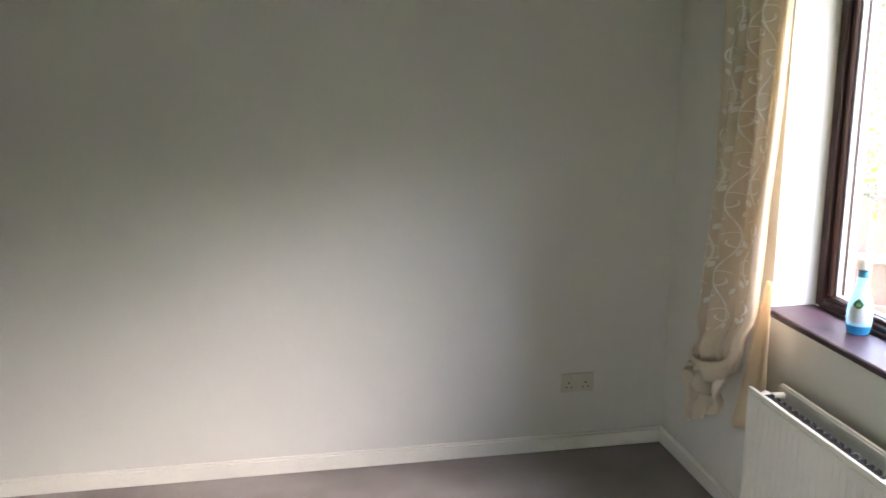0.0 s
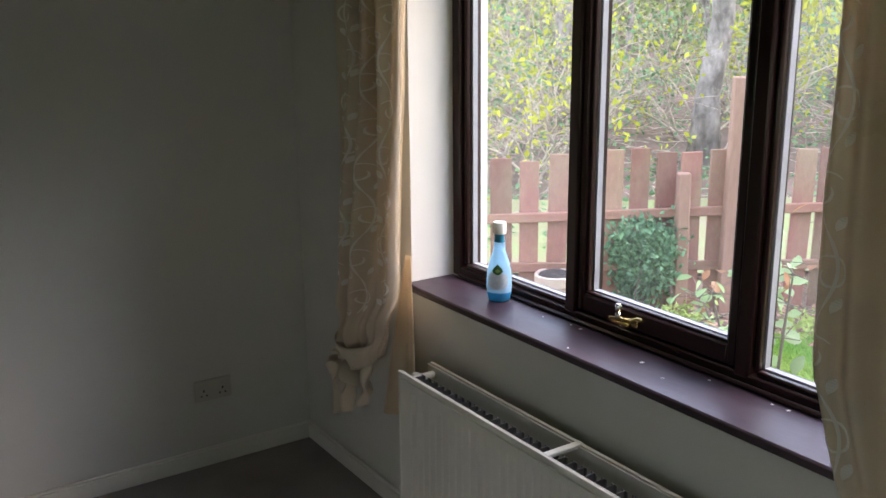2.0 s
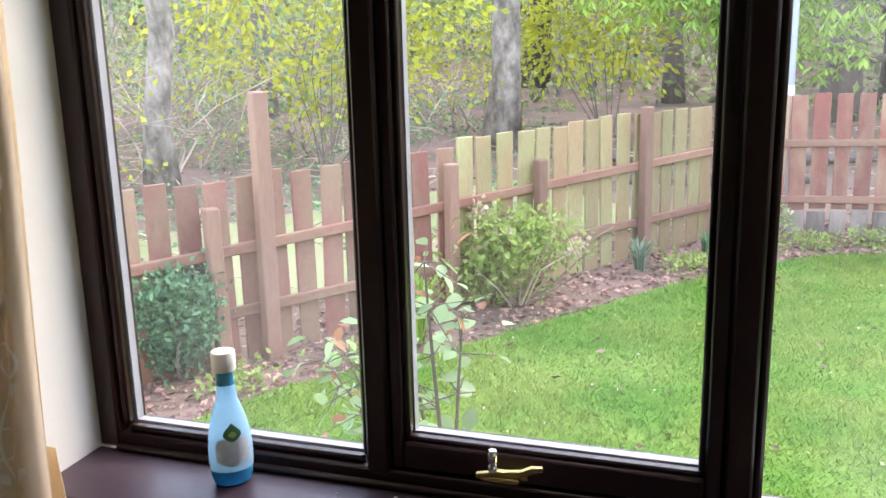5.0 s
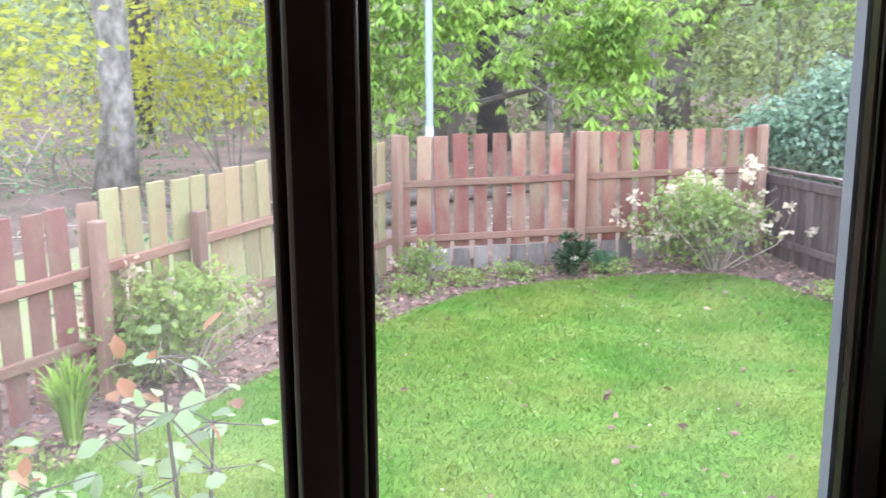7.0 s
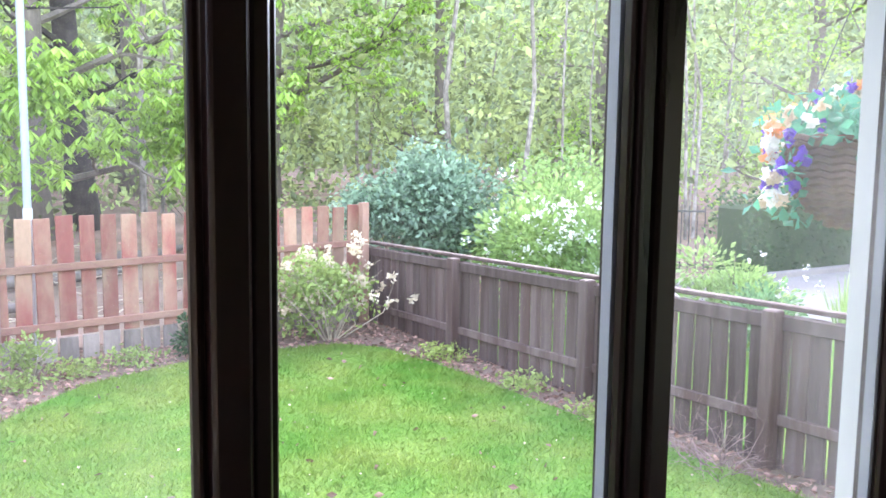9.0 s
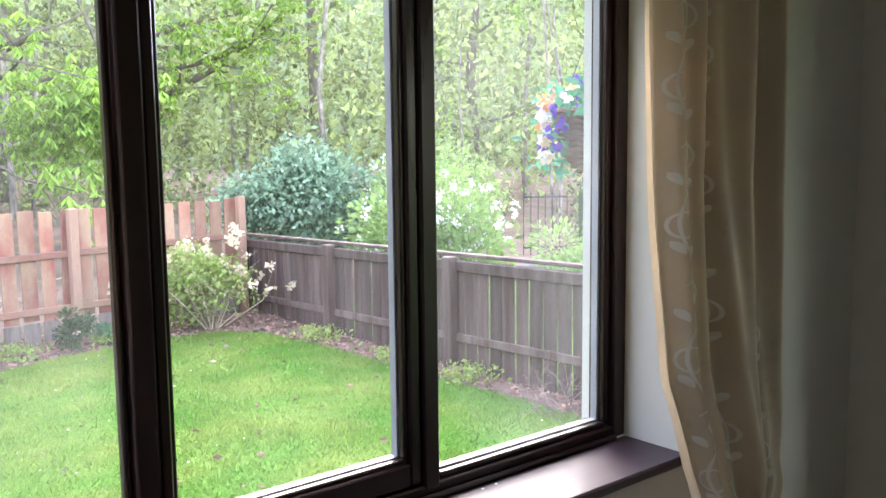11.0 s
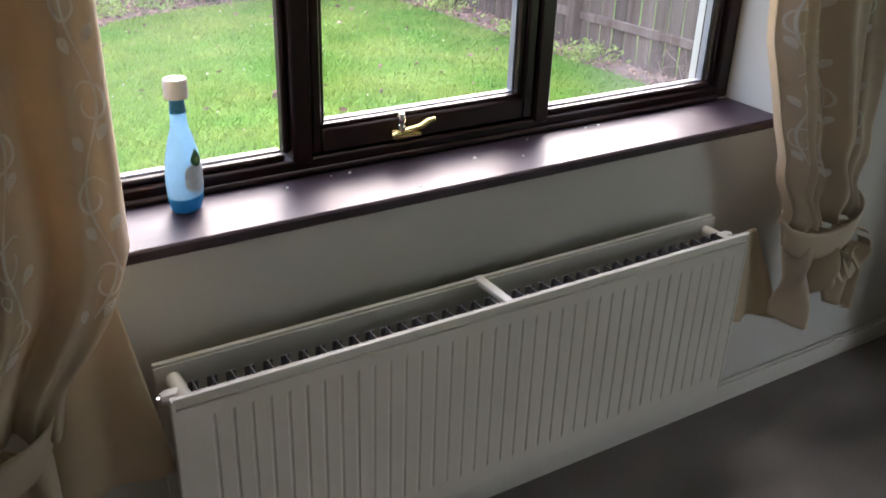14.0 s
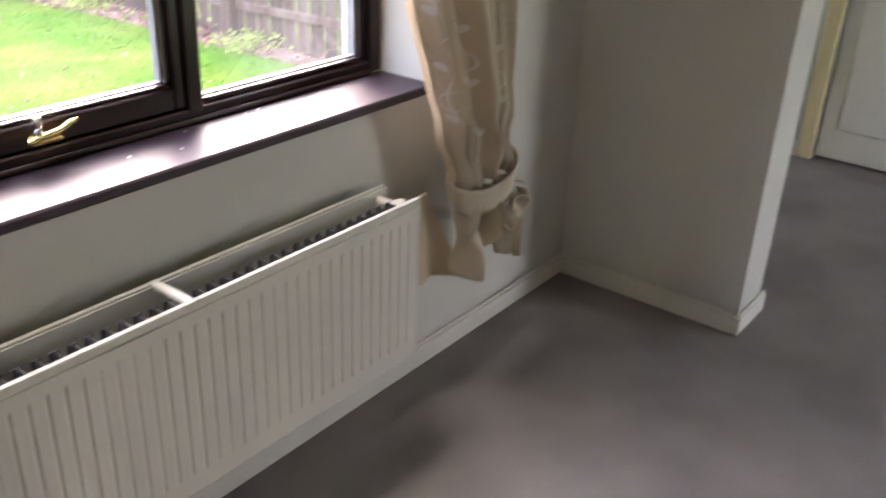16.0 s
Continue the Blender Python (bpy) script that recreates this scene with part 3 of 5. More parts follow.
for x, d in ((RX0, -1),):
    vx = x + d * 0.03
    valve = part("valve", Shape().tube([(x + d * 0.002, -0.115, 0.246), (vx, -0.115, 0.246)], 0.009, 10).tube([(vx, -0.115, 0.222), (vx, -0.115, 0.262)], [0.012, 0.012], 12), CHROME, rad, "chrome valve body", smooth=True)
    part("cap", Shape().lathe([(0.012, 0), (0.0165, 0.004), (0.0165, 0.022), (0.013, 0.027)], 16, pose(vx, -0.127, 0.246, 90, 0, 0)), PLASTIC, valve, "white plastic cap", smooth=True)
    part("pipe", Shape().tube([(vx, -0.115, 0.228), (vx, -0.115, -0.02)], 0.0075, 10), PLASTIC, valve, smooth=True)

# ---- socket ----
sock = thing("wall_socket", "beige double plug socket low on the wall", "socket")
part("plate", Shape().box(XL, XL + 0.009, -0.477, -0.331, 0.263, 0.349, 0.003), SOCKETM, sock)
for yc in (-0.441, -0.367):
    part("switch", Shape().box(XL + 0.008, XL + 0.0125, yc - 0.007, yc + 0.007, 0.318, 0.338, 0.002), SOCKETM, sock)
    for dy, z0, z1 in ((-0.003, 0.302, 0.311), (-0.014, 0.284, 0.290), (0.008, 0.284, 0.290)):
        part("pin_slot", Shape().box(XL + 0.0085, XL + 0.0096, yc + dy, yc + dy + 0.006, z0, z1), DARK, sock)

# ---- bottle ----
bot = thing("spray_bottle", "half-full clear plastic bottle of blue cleaner on the sill", "bottle", pose(0.324, 0.104, 0.8622, 0, 0, 42) @ Matrix.Diagonal((1.03, 1.03, 1, 1)))
part("liquid", Shape().lathe([(0.024, 0.0), (0.030, 0.003), (0.034, 0.015), (0.0360, 0.030)], 28, None, 0.78), BLUE, bot, "vivid blue liquid in the base", smooth=True)
body = part("body", Shape().lathe([(0.0360, 0.030), (0.0372, 0.045), (0.037, 0.07), (0.035, 0.092), (0.030, 0.116), (0.0235, 0.138), (0.0185, 0.152), (0.0175, 0.156), (0.0178, 0.160), (0.0165, 0.165), (0.0155, 0.182)], 28, None, 0.78), CLEARB, bot, "pale blue translucent body", smooth=True)
part("neck_band", Shape().lathe([(0.0160, 0.181), (0.0150, 0.184), (0.0138, 0.202), (0.0132, 0.206)], 24, None, 0.85), TEAL, bot, "teal label round the neck", smooth=True)
part("cap", Shape().lathe([(0.0150, 0.206), (0.0195, 0.2065), (0.0200, 0.209), (0.0200, 0.236), (0.0185, 0.240), (0.006, 0.2405)], 24), PLASTIC, bot, "white screw cap", smooth=True)


def on_bottle(u, z, off):
    """A place on the bottle's front: u is the angle in radians."""
    prof = [(0.0365, 0.035), (0.0372, 0.05), (0.037, 0.07), (0.035, 0.092), (0.030, 0.116), (0.0235, 0.138)]
    for (r0, a), (r1, b) in zip(prof, prof[1:]):
        if a <= z <= b:
            r = r0 + (r1 - r0) * (z - a) / (b - a) + off
    return (r * math.sin(u), -0.78 * r * math.cos(u), z)


part("label", Shape().sheet(lambda u, v: on_bottle((u - 0.5) * 1.7 * math.sqrt(max(0.05, 1 - (2 * v - 1) ** 4)), 0.040 + v * 0.055, 0.0006), 14, 10), LABEL, body, "pale grey oval label", smooth="all")
part("emblem", Shape().sheet(lambda u, v: on_bottle((u - 0.5) * 1.0 * math.sin(math.pi * min(1, v * 0.95 + 0.05)) * (1.15 - 0.6 * v), 0.086 + v * 0.032, 0.0012), 8, 8), GREENL, body, "dark green teardrop emblem", smooth="all")
part("emblem_spot", Shape().sheet(lambda u, v: on_bottle((u - 0.5) * 0.4 * math.sin(math.pi * v), 0.092 + v * 0.012, 0.0017), 6, 6), LIME, body, smooth="all")

# ---- curtains ----
def lerp_table(rows, z):
    """Straight interpolation in rows of (z, value), z falling."""
    if z >= rows[0][0]:
        return rows[0][1]
    for (a, p), (b, q) in zip(rows, rows[1:]):
        if z >= b:
            t = (a - z) / (a - b)
            return p + (q - p) * t
    return rows[-1][1]


RIGHT = ([(2.2, 0.275), (1.4, 0.262), (1.1, 0.24), (0.9, 0.165), (0.75, 0.105), (0.64, 0.06)], [(2.2, -0.175), (1.0, -0.18), (0.8, -0.195), (0.64, -0.205)])
LEFT = ([(2.2, 0.155), (1.4, 0.165), (0.93, 0.165), (0.84, 0.135), (0.74, 0.06), (0.66, 0.03)], [(2.2, -0.20), (1.0, -0.24), (0.8, -0.25), (0.66, -0.24)])


def curtain(cx, side, seed, label, edges, lift, mid, hang, drop):
    """side +1: the leading edge lies towards -x. Places are mirrored about cx."""
    cur = thing("curtain", label, "curtain", group="window curtains")
    ph = seed * 1.3

    def drape(u, v, off=0.0):
        z = 2.2 - v * (2.2 - 0.62 - lift)
        a, b = lerp_table(edges[0], z), lerp_table(edges[1], z)
        x = a + (b - a) * u
        k = 0.036 if z > 1.0 else 0.036 - 0.018 * (1.0 - z) / 0.4
        y = -0.125 + k * math.sin(u * 16 + 1.2 * math.sin(u * 5 + ph) + ph + 0.5 * math.sin(z * 2.2)) + 0.012 * math.sin(u * 47 + 2 * ph + z * 1.5)
        y -= 0.05 * math.exp(-((u - 0.45) / 0.4) ** 2) * min(1, max(0, (1.5 - z) / 0.6))
        if z < 0.95:
            y += 0.012 * math.sin(z * 40 + u * 9 + ph) * (0.95 - z) / 0.3
        return (cx - side * x, y - off, z)

    d = part("drape", Shape().sheet(drape, 72, 60), FABRIC, cur, smooth="all")
    sol = d.modifiers.new("thick", "SOLIDIFY")
    sol.thickness = 0.002
    lin = part("lining", Shape().sheet(lambda u, v: (lambda p: (p[0], p[1] + 0.03 + 0.01 * math.sin(u * 5), p[2]))(drape(0.02 + u * 0.93, v)), 40, 40), LINING, cur, "warm cream lining behind", smooth="all")

    # band round the gathers
    def band(u, v):
        a = 2 * math.pi * u
        sag = 0.035 * math.sin(a) if math.sin(a) < 0 else 0
        z = 0.655 + lift - v * 0.075 + sag * 1.1 + 0.02 * math.cos(a) * side * -1
        r = 1 - 0.12 * v + 0.05 * math.sin(3 * a + ph)
        return (cx - side * (mid + 0.134 * r * math.cos(a)), -0.135 + 0.07 * r * math.sin(a), z)
    part("tie_band", Shape().sheet(band, 48, 6), FABRIC, cur, "folded satin tie-back", smooth="all").modifiers.new("thick", "SOLIDIFY").thickness = 0.004

    def tail(u, v):
        z = 0.60 + lift - v * ((0.22 if side > 0 else 0.13) + 0.035 * math.sin(u * 6.0 + 0.6) - 0.10 * u)
        spread = 0.112 - 0.035 * v
        x = mid + 0.03 * v + spread * (1 - 2 * u) * (1 - 0.25 * v * u)
        y = -0.15 + (0.022 + 0.022 * v) * math.sin(u * 14 + ph) - 0.045 * v * math.sin(math.pi * u) + 0.01 * math.sin(v * 9 + u * 20)
        return (cx - side * x, y, z)
    part("tail", Shape().sheet(tail, 60, 24), FABRIC, cur, smooth="all").modifiers.new("thick", "SOLIDIFY").thickness = 0.003

    def lining_tail(u, v):
        z = hang - v * (drop + 0.05 * u)
        x = 0.20 - 0.085 * (1 - v) - u * (0.03 + 0.20 * v)
        return (cx - side * x, -0.075 - 0.03 * v + 0.018 * math.sin(u * 9 + ph) * v, z)
    part("lining_tail", Shape().sheet(lining_tail, 30, 20), LINING, cur, smooth="all").modifiers.new("thick", "SOLIDIFY").thickness = 0.002

    # rosette of turned cloth on the outer side
    knot = Shape()
    for turn in range(3):
        def petal(u, v, t=turn):
            a = u * 4.4 + t * 2.1
            r = 0.018 + 0.016 * t + 0.018 * v
            return (cx - side * (-0.165 + r * math.cos(a)), -0.185 - 0.03 * v + 0.014 * t + 0.01 * math.sin(a * 2), 0.535 + lift + 1.15 * r * math.sin(a) - 0.02 * v)
        knot.sheet(petal, 24, 5)
    part("knot", knot, FABRIC, cur, "twisted satin knot", smooth="all").modifiers.new("thick", "SOLIDIFY").thickness = 0.004

    def flap(u, v):
        z = 0.52 + lift - v * 0.14 - 0.05 * u * v
        x = -0.12 - 0.1 * u - 0.03 * v * math.sin(u * 3)
        return (cx - side * x, -0.17 + 0.02 * math.sin(u * 10 + v * 3), z)
    part("flap", Shape().sheet(flap, 20, 12), FABRIC, cur, smooth="all").modifiers.new("thick", "SOLIDIFY").thickness = 0.003

    # embroidered vine: curling stems with leaves, near the leading edge and along a second fold

    def stroke(vine, pts, w, leaf=False):
        """A stitched line through (across, down) in metres, tapered at its ends."""
        v, f, n = [], [], len(pts)
        for i, (a, q) in enumerate(pts):
            (a0, q0), (a1, q1) = pts[max(0, i - 1)], pts[min(n - 1, i + 1)]
            ln = math.hypot(a1 - a0, q1 - q0) or 1.0
            k = i / (n - 1)
            ww = w * (math.sin(math.pi * k) ** 0.8 if leaf else min(1, 4 * k + 0.3, 4 * (1 - k) + 0.3))
            ox, oq = -(q1 - q0) / ln * ww, (a1 - a0) / ln * ww
            for sg in (-1, 1):
                v.append(drape(min(0.99, max(0.004, (a + sg * ox) / 0.42)), min(0.98, (q + sg * oq) / 1.58), 0.0022))
            if i:
                f.append((2 * i - 2, 2 * i - 1, 2 * i + 1, 2 * i))
        vine.add(v, f)

    for base in (0.040, 0.165, 0.30):
        vine = Shape()
        q, flip = 0.02 + 0.5 * base, 1
        while q < 1.36:
            stroke(vine, [(base + flip * 0.016 * math.sin(t * 3.14), q + t * 0.135) for t in [i / 10 for i in range(11)]], 0.0022)
            stroke(vine, [(base + flip * (0.012 - 0.026 * (1 - 0.6 * t) * math.cos(0.6 + t * 6.2)) - flip * 0.004, q + 0.075 - 0.034 * (1 - 0.6 * t) * math.sin(0.6 + t * 6.2)) for t in [i / 16 for i in range(17)]], 0.0022)
            for sg, drop_ in ((-1, 0.0), (1, 0.012)):
                a0, b0 = base + sg * 0.005, q + 0.128 + drop_
                stroke(vine, [(a0 + sg * (0.006 + t * 0.014), b0 - t * 0.036 + 0.01 * t * t) for t in [i / 6 for i in range(7)]], 0.0072, True)
            q += 0.135
            flip = -flip
        part("embroidery", vine, THREAD, d, "pale satin-stitch vine with leaves")
    return cur


curtain(1.77 + 0.0, 1, 2, "cream satin curtain with embroidered vines, tied back beside the window", RIGHT, 0.0, -0.075, 0.60, 0.22)
curtain(0.0, -1, 3, "cream satin curtain with embroidered vines, knotted above the radiator's end", LEFT, 0.03, -0.105, 0.98, 0.50)
rail = thing("curtain_rail", "plain white curtain rail fixed to the wall over the window", "curtain rail")
part("rail", Shape().box(-0.32, 2.09, -0.14, -0.115, 2.2, 2.225, 0.003), PLASTIC, rail)
for x in (-0.2, 0.88, 1.97):
    part("bracket", Shape().box(x - 0.012, x + 0.012, -0.115, -0.0005, 2.2, 2.222, 0.002), PLASTIC, rail)

# ---- garden ground ----
G = -0.32


def height(x, y):
    """Level garden; beyond the fences the wood's floor rises gently."""
    d = max(0.0, (y - 8.0) * 0.9, (-(x + 1.7) * 0.84 + (y - 3.55) * 0.54) if y > -5 else 0)
    rise = min(0.62, d * 0.06) + max(0, min(4.0, (d - 14) * 0.05))
    if x > 5.2:
        rise *= max(0.15, 1 - (x - 5.2) / 8)
    bump = 0.05 * noise.noise((x * 0.5, y * 0.5, 3.1)) * min(1, d)
    return G + rise + bump


gs = Shape()
nx = [-400, -150, -60, -40] + [-30 + i * 1.0 for i in range(75)] + [50, 80, 150, 400]
ny = [0.3] + [0.8 + i * 0.7 for i in range(70)] + [55, 70, 110, 200, 450]
v = [(x, y, height(x, y) if abs(x) < 100 and y < 100 else 3.0) for x in nx for y in ny]
gs.add(v, [(i * len(ny) + j, (i + 1) * len(ny) + j, (i + 1) * len(ny) + j + 1, i * len(ny) + j + 1) for i in range(len(nx) - 1) for j in range(len(ny) - 1)])
structure("ground", gs, SOIL, "bare soil and leaf litter of borders and wood floor", "ground", smooth="all")
bg = Shape().box(-400, 400, -400, -3.9, -0.6, -0.5)
structure("ground", bg, TURF, "plain grass on the far side of the house", "ground")

EDGE = [(-1.62, 0.32), (-1.60, 2.25), (-1.25, 3.05), (-0.45, 4.0), (0.12, 4.85), (0.63, 5.62), (1.25, 6.35), (1.7, 6.8), (2.5, 7.1), (3.4, 7.22), (4.1, 7.15), (4.38, 6.8), (4.5, 5.9), (4.55, 4.4), (4.62, 3.3), (4.72, 0.32)]


def inside(x, y):
    c = False
    for (x0, y0), (x1, y1) in zip(EDGE, EDGE[1:] + EDGE[:1]):
        if (y0 > y) != (y1 > y) and x < (x1 - x0) * (y - y0) / (y1 - y0) + x0:
            c = not c
    return c


lawn = Shape()
lawn.add([(x, y, G + 0.02) for x, y in EDGE] + [(x, y, G - 0.03) for x, y in EDGE],
         [tuple(range(len(EDGE)))] + [(i, (i + 1) % len(EDGE), (i + 1) % len(EDGE) + len(EDGE), i + len(EDGE)) for i in range(len(EDGE))])
structure("lawn", lawn, TURF, "mown bright green lawn with a curved edge", "lawn")
verge = Shape()
verge.sheet(lambda u, v: (lambda x, y: (x, y, height(x, y) + 0.03))(-4.2 + 5.0 * v - 0.3 - u * 1.9, 0.5 + 7.4 * v + u * 1.2), 8, 40)
structure("verge", verge, mat("rough_grass", (0.22, 0.28, 0.10), 0.9, vary=0.3, scale=2, fine=40, bump=0.5, dist=0.02, color2=(0.27, 0.24, 0.13)), "strip of rough grass outside the fence", "grass verge", smooth="all")
rg = np.random.default_rng(5)
pts = rg.uniform((-1.7, 0.9), (4.8, 7.3), (300000, 2))
wob = rg.normal(0, 0.035, pts.shape)
keep = [i for i, p in enumerate(pts) if inside(p[0] + wob[i, 0], p[1] + wob[i, 1])]
pts = pts[keep]
n = len(pts)
tuft = np.array([noise.noise((x * 1.7, y * 1.7, 0.0)) for x, y in pts])
hgt = rg.uniform(0.013, 0.034, n) * (1 + 0.6 * tuft)
ang = rg.uniform(0, 6.283, n)
lean = rg.normal(0, 0.022, (n, 2))
dx, dy = np.cos(ang) * 0.003, np.sin(ang) * 0.003
z0 = np.full(n, G + 0.018)
bl = np.stack([np.stack([pts[:, 0] - dx, pts[:, 1] - dy, z0], 1), np.stack([pts[:, 0] + dx, pts[:, 1] + dy, z0], 1),
               np.stack([pts[:, 0] + lean[:, 0], pts[:, 1] + lean[:, 1], z0 + hgt], 1)], 1).reshape(-1, 3)
me = bpy.data.meshes.new("grass")
me.from_pydata(bl.tolist(), [], np.arange(3 * n).reshape(-1, 3).tolist())
me.materials.append(BLADE)
up = np.stack([lean[:, 0] * 9, lean[:, 1] * 9, np.ones(n)], 1)
up /= np.linalg.norm(up, axis=1)[:, None]
me.normals_split_custom_set_from_vertices(np.repeat(up, 3, 0).tolist())
tagged(new("grass", me), "short mown grass blades with yellower patches", "grass", kind="stuff")

# fallen leaves and chips on borders and wood floor
lit = []
rl = random.Random(8)
while len(lit) < 15000:
    x, y = (rl.uniform(-2.2, 5.0), rl.uniform(2.0, 8.3)) if len(lit) < 9500 else (rl.uniform(-14, 16), rl.uniform(4, 24))
    if not inside(x, y) or rl.random() < 0.012:
        lit.append((x, y, height(x, y) + 0.012 + (0.03 if inside(x, y) else 0)))
tagged(bunch("leaf_litter", lit, 0.055, CHIPS, None, flat=0.9, seed=9), "brown fallen leaves and bark chips", "leaf litter", kind="stuff")
flecks = [(rl.uniform(-1.4, 4.5), rl.uniform(2, 7.1), G + 0.05) for _ in range(220)]
tagged(bunch("lawn_flecks", [p for p in flecks if inside(p[0], p[1])], 0.019, PETAL, None, flat=0.8, seed=33, aspect=0.8), "fallen petals and daisies scattered on the lawn", "petals", kind="stuff")
weeds = [(x + rl.gauss(0, 0.12), y + rl.gauss(0, 0.12), height(x, y) + rl.uniform(0.01, 0.13)) for x, y in
         [(rl.choice([(-1.5, 3.0), (-0.9, 3.6), (0.75, 6.2), (1.2, 6.9), (2.2, 7.35), (3.1, 7.4), (4.66, 6.2), (4.68, 5.0), (4.7, 4.1), (1.7, 7.2)])) for _ in range(2600)]]
tagged(bunch("weeds", weeds, 0.05, SHRUB, None, seed=10), "low green weeds along the borders", "weeds", kind="stuff")


# ---- fences ----
def picket_fence(a, b, za, zb, posts, label, spec, rail_mat, post_mat, pitch=0.186, width=0.140, face=1, feet=True):
    """Pickets behind two rails and posts, from a to b. spec(d): the picket's material at d metres."""
    fence = thing("fence", label, "fence")
    a, b = Vector((*a, 0)), Vector((*b, 0))
    along = (b - a).normalized()
    ang = math.atan2(along.y, along.x)
    length = (b - a).length
    rot = Matrix.Rotation(ang, 4, "Z")
    rr = random.Random(int(length * 100))
    cache = {}
    k = 0
    d = pitch * 0.5
    while d < length:
        top = za + (zb - za) * d / length
        for z0, z1, m in (((G + 0.22, top, spec(d)), (G - 0.04, G + 0.22, GREYF)) if feet else ((G - 0.04, top, spec(d)),)):
            key = (m.name, round(z1 - z0, 1), k % 4)
            if key not in cache:
                w = width * (1 + 0.04 * (k % 4 - 1.5)) * (1.09 if m is ALGAE else 1.1 if m is GREYF else 1)
                h = z1 - z0
                s = Shape().box(-w / 2, w / 2, -0.010, 0.010, 0, h, 0.005)
                cache[key] = s.mesh("picket", m)
            p = part("picket", cache[key], None, fence)
            off = face * (0.030 if z0 > G else 0.034)
            p.matrix_basis = Matrix.Translation(a + along * d + Vector((0, 0, z0 + rr.uniform(-0.012, 0.012)))) @ rot @ pose(0, off, 0, rr.gauss(0, 0.6), rr.gauss(0, 0.7), rr.gauss(0, 1.5))
        d += pitch
        k += 1
    for z in (0.46, 0.0):
        zz = z * 1.0
        s = Shape().box(0, length, -0.022, 0.016, -0.03, 0.035, 0.006)
        rl_ = part("rail", s, rail_mat, fence)
        drop = (za - zb) * 0.5
        tilt = math.degrees(math.atan2(zb - za, length)) if z > 0.2 else 0
        rl_.matrix_basis = Matrix.Translation(a + Vector((0, 0, zz + (za - 0.90 if z > 0.2 else 0)))) @ rot @ pose(0, 0, 0, 0, -tilt, 0)
    for dd, top, w in posts:
        p = part("post", Shape().box(-w / 2, w / 2, -w * 0.55, w * 0.35, G - 0.1, top, 0.008), post_mat, fence)
        p.matrix_basis = Matrix.Translation(a + along * dd) @ rot @ pose(0, -face * (w * 0.35 + 0.02), 0, 0, rr.gauss(0, 0.6), 0)
    return fence


LA, LB = (-3.6, 0.45), (1.095, 7.66)
ldir = (Vector(LB) - Vector(LA)).normalized()


def at_left(x, y):
    return (Vector((x, y)) - Vector(LA)).dot(ldir)


picket_fence(LA, LB, 0.73, 0.95,
             [(at_left(-1.80, 3.29), 0.66, 0.085), (at_left(-1.63, 3.555), 1.29, 0.095), (at_left(-0.86, 4.75), 0.72, 0.085), (at_left(-0.40, 5.47), 0.66, 0.085), (at_left(0.243, 6.477), 0.96, 0.09), (at_left(-2.9, 1.6), 0.7, 0.085), (at_left(1.09, 7.66), 0.97, 0.09)],
             "faded red and algae-green picket fence along the border", lambda d: PINKF if d < at_left(-0.75, 4.9) else ALGAE, RAILF, POSTF, feet=False)
picket_fence((1.12, 7.68), (4.86, 8.12), 0.95, 0.99, [(1.80, 0.97, 0.09), (3.72, 0.99, 0.09)],
             "red-stained picket fence with weathered grey feet", lambda d: REDF, RAILF, POSTF)

bf = thing("fence", "dark brown board fence with a capped rail", "fence")
for i in range(56):
    y = 8.2 - i * 0.149
    if y < 0.35:
        break
    top = 0.50 + (8.2 - y) * 0.026
    if i == 0:
        bmesh_board = Shape().box(-0.010, 0.010, -0.065, 0.065, 0, 0.80, 0.004).mesh("board", BROWNF)
    b = part("board", bmesh_board, None, bf)
    rb = random.Random(i)
    b.matrix_basis = Matrix.Translation((4.955 + rb.uniform(-0.003, 0.003), y, G - 0.05)) @ Matrix.Diagonal((1, 1, (top - G + 0.05) / 0.80, 1)) @ pose(0, 0, 0, rb.gauss(0, 0.5), 0, rb.gauss(0, 1))
slope = math.degrees(math.atan(0.026))
for z, h, w in ((0.47, 0.045, 0.03), (-0.13, 0.035, 0.026)):
    r = part("rail", Shape().box(-0.062, -0.062 + w, -7.9, 0, -h, h, 0.006), BROWNF, bf)
    r.matrix_basis = Matrix.Translation((4.975, 8.22, z - 0.02)) @ pose(0, 0, 0, -slope, 0, 0)
r = part("cap_rail", Shape().box(-0.02, 0.05, -7.9, 0, 0.0, 0.03, 0.005), BROWNF, bf)
r.matrix_basis = Matrix.Translation((4.97, 8.22, 0.525)) @ pose(0, 0, 0, -slope, 0, 0)
for y in (8.2, 6.38, 4.52, 2.84, 1.0):
    top = 0.53 + (8.2 - y) * 0.026
    part("post", Shape().box(4.84, 4.935, y - 0.05, y + 0.05, G - 0.1, top, 0.008), BROWNF, bf)


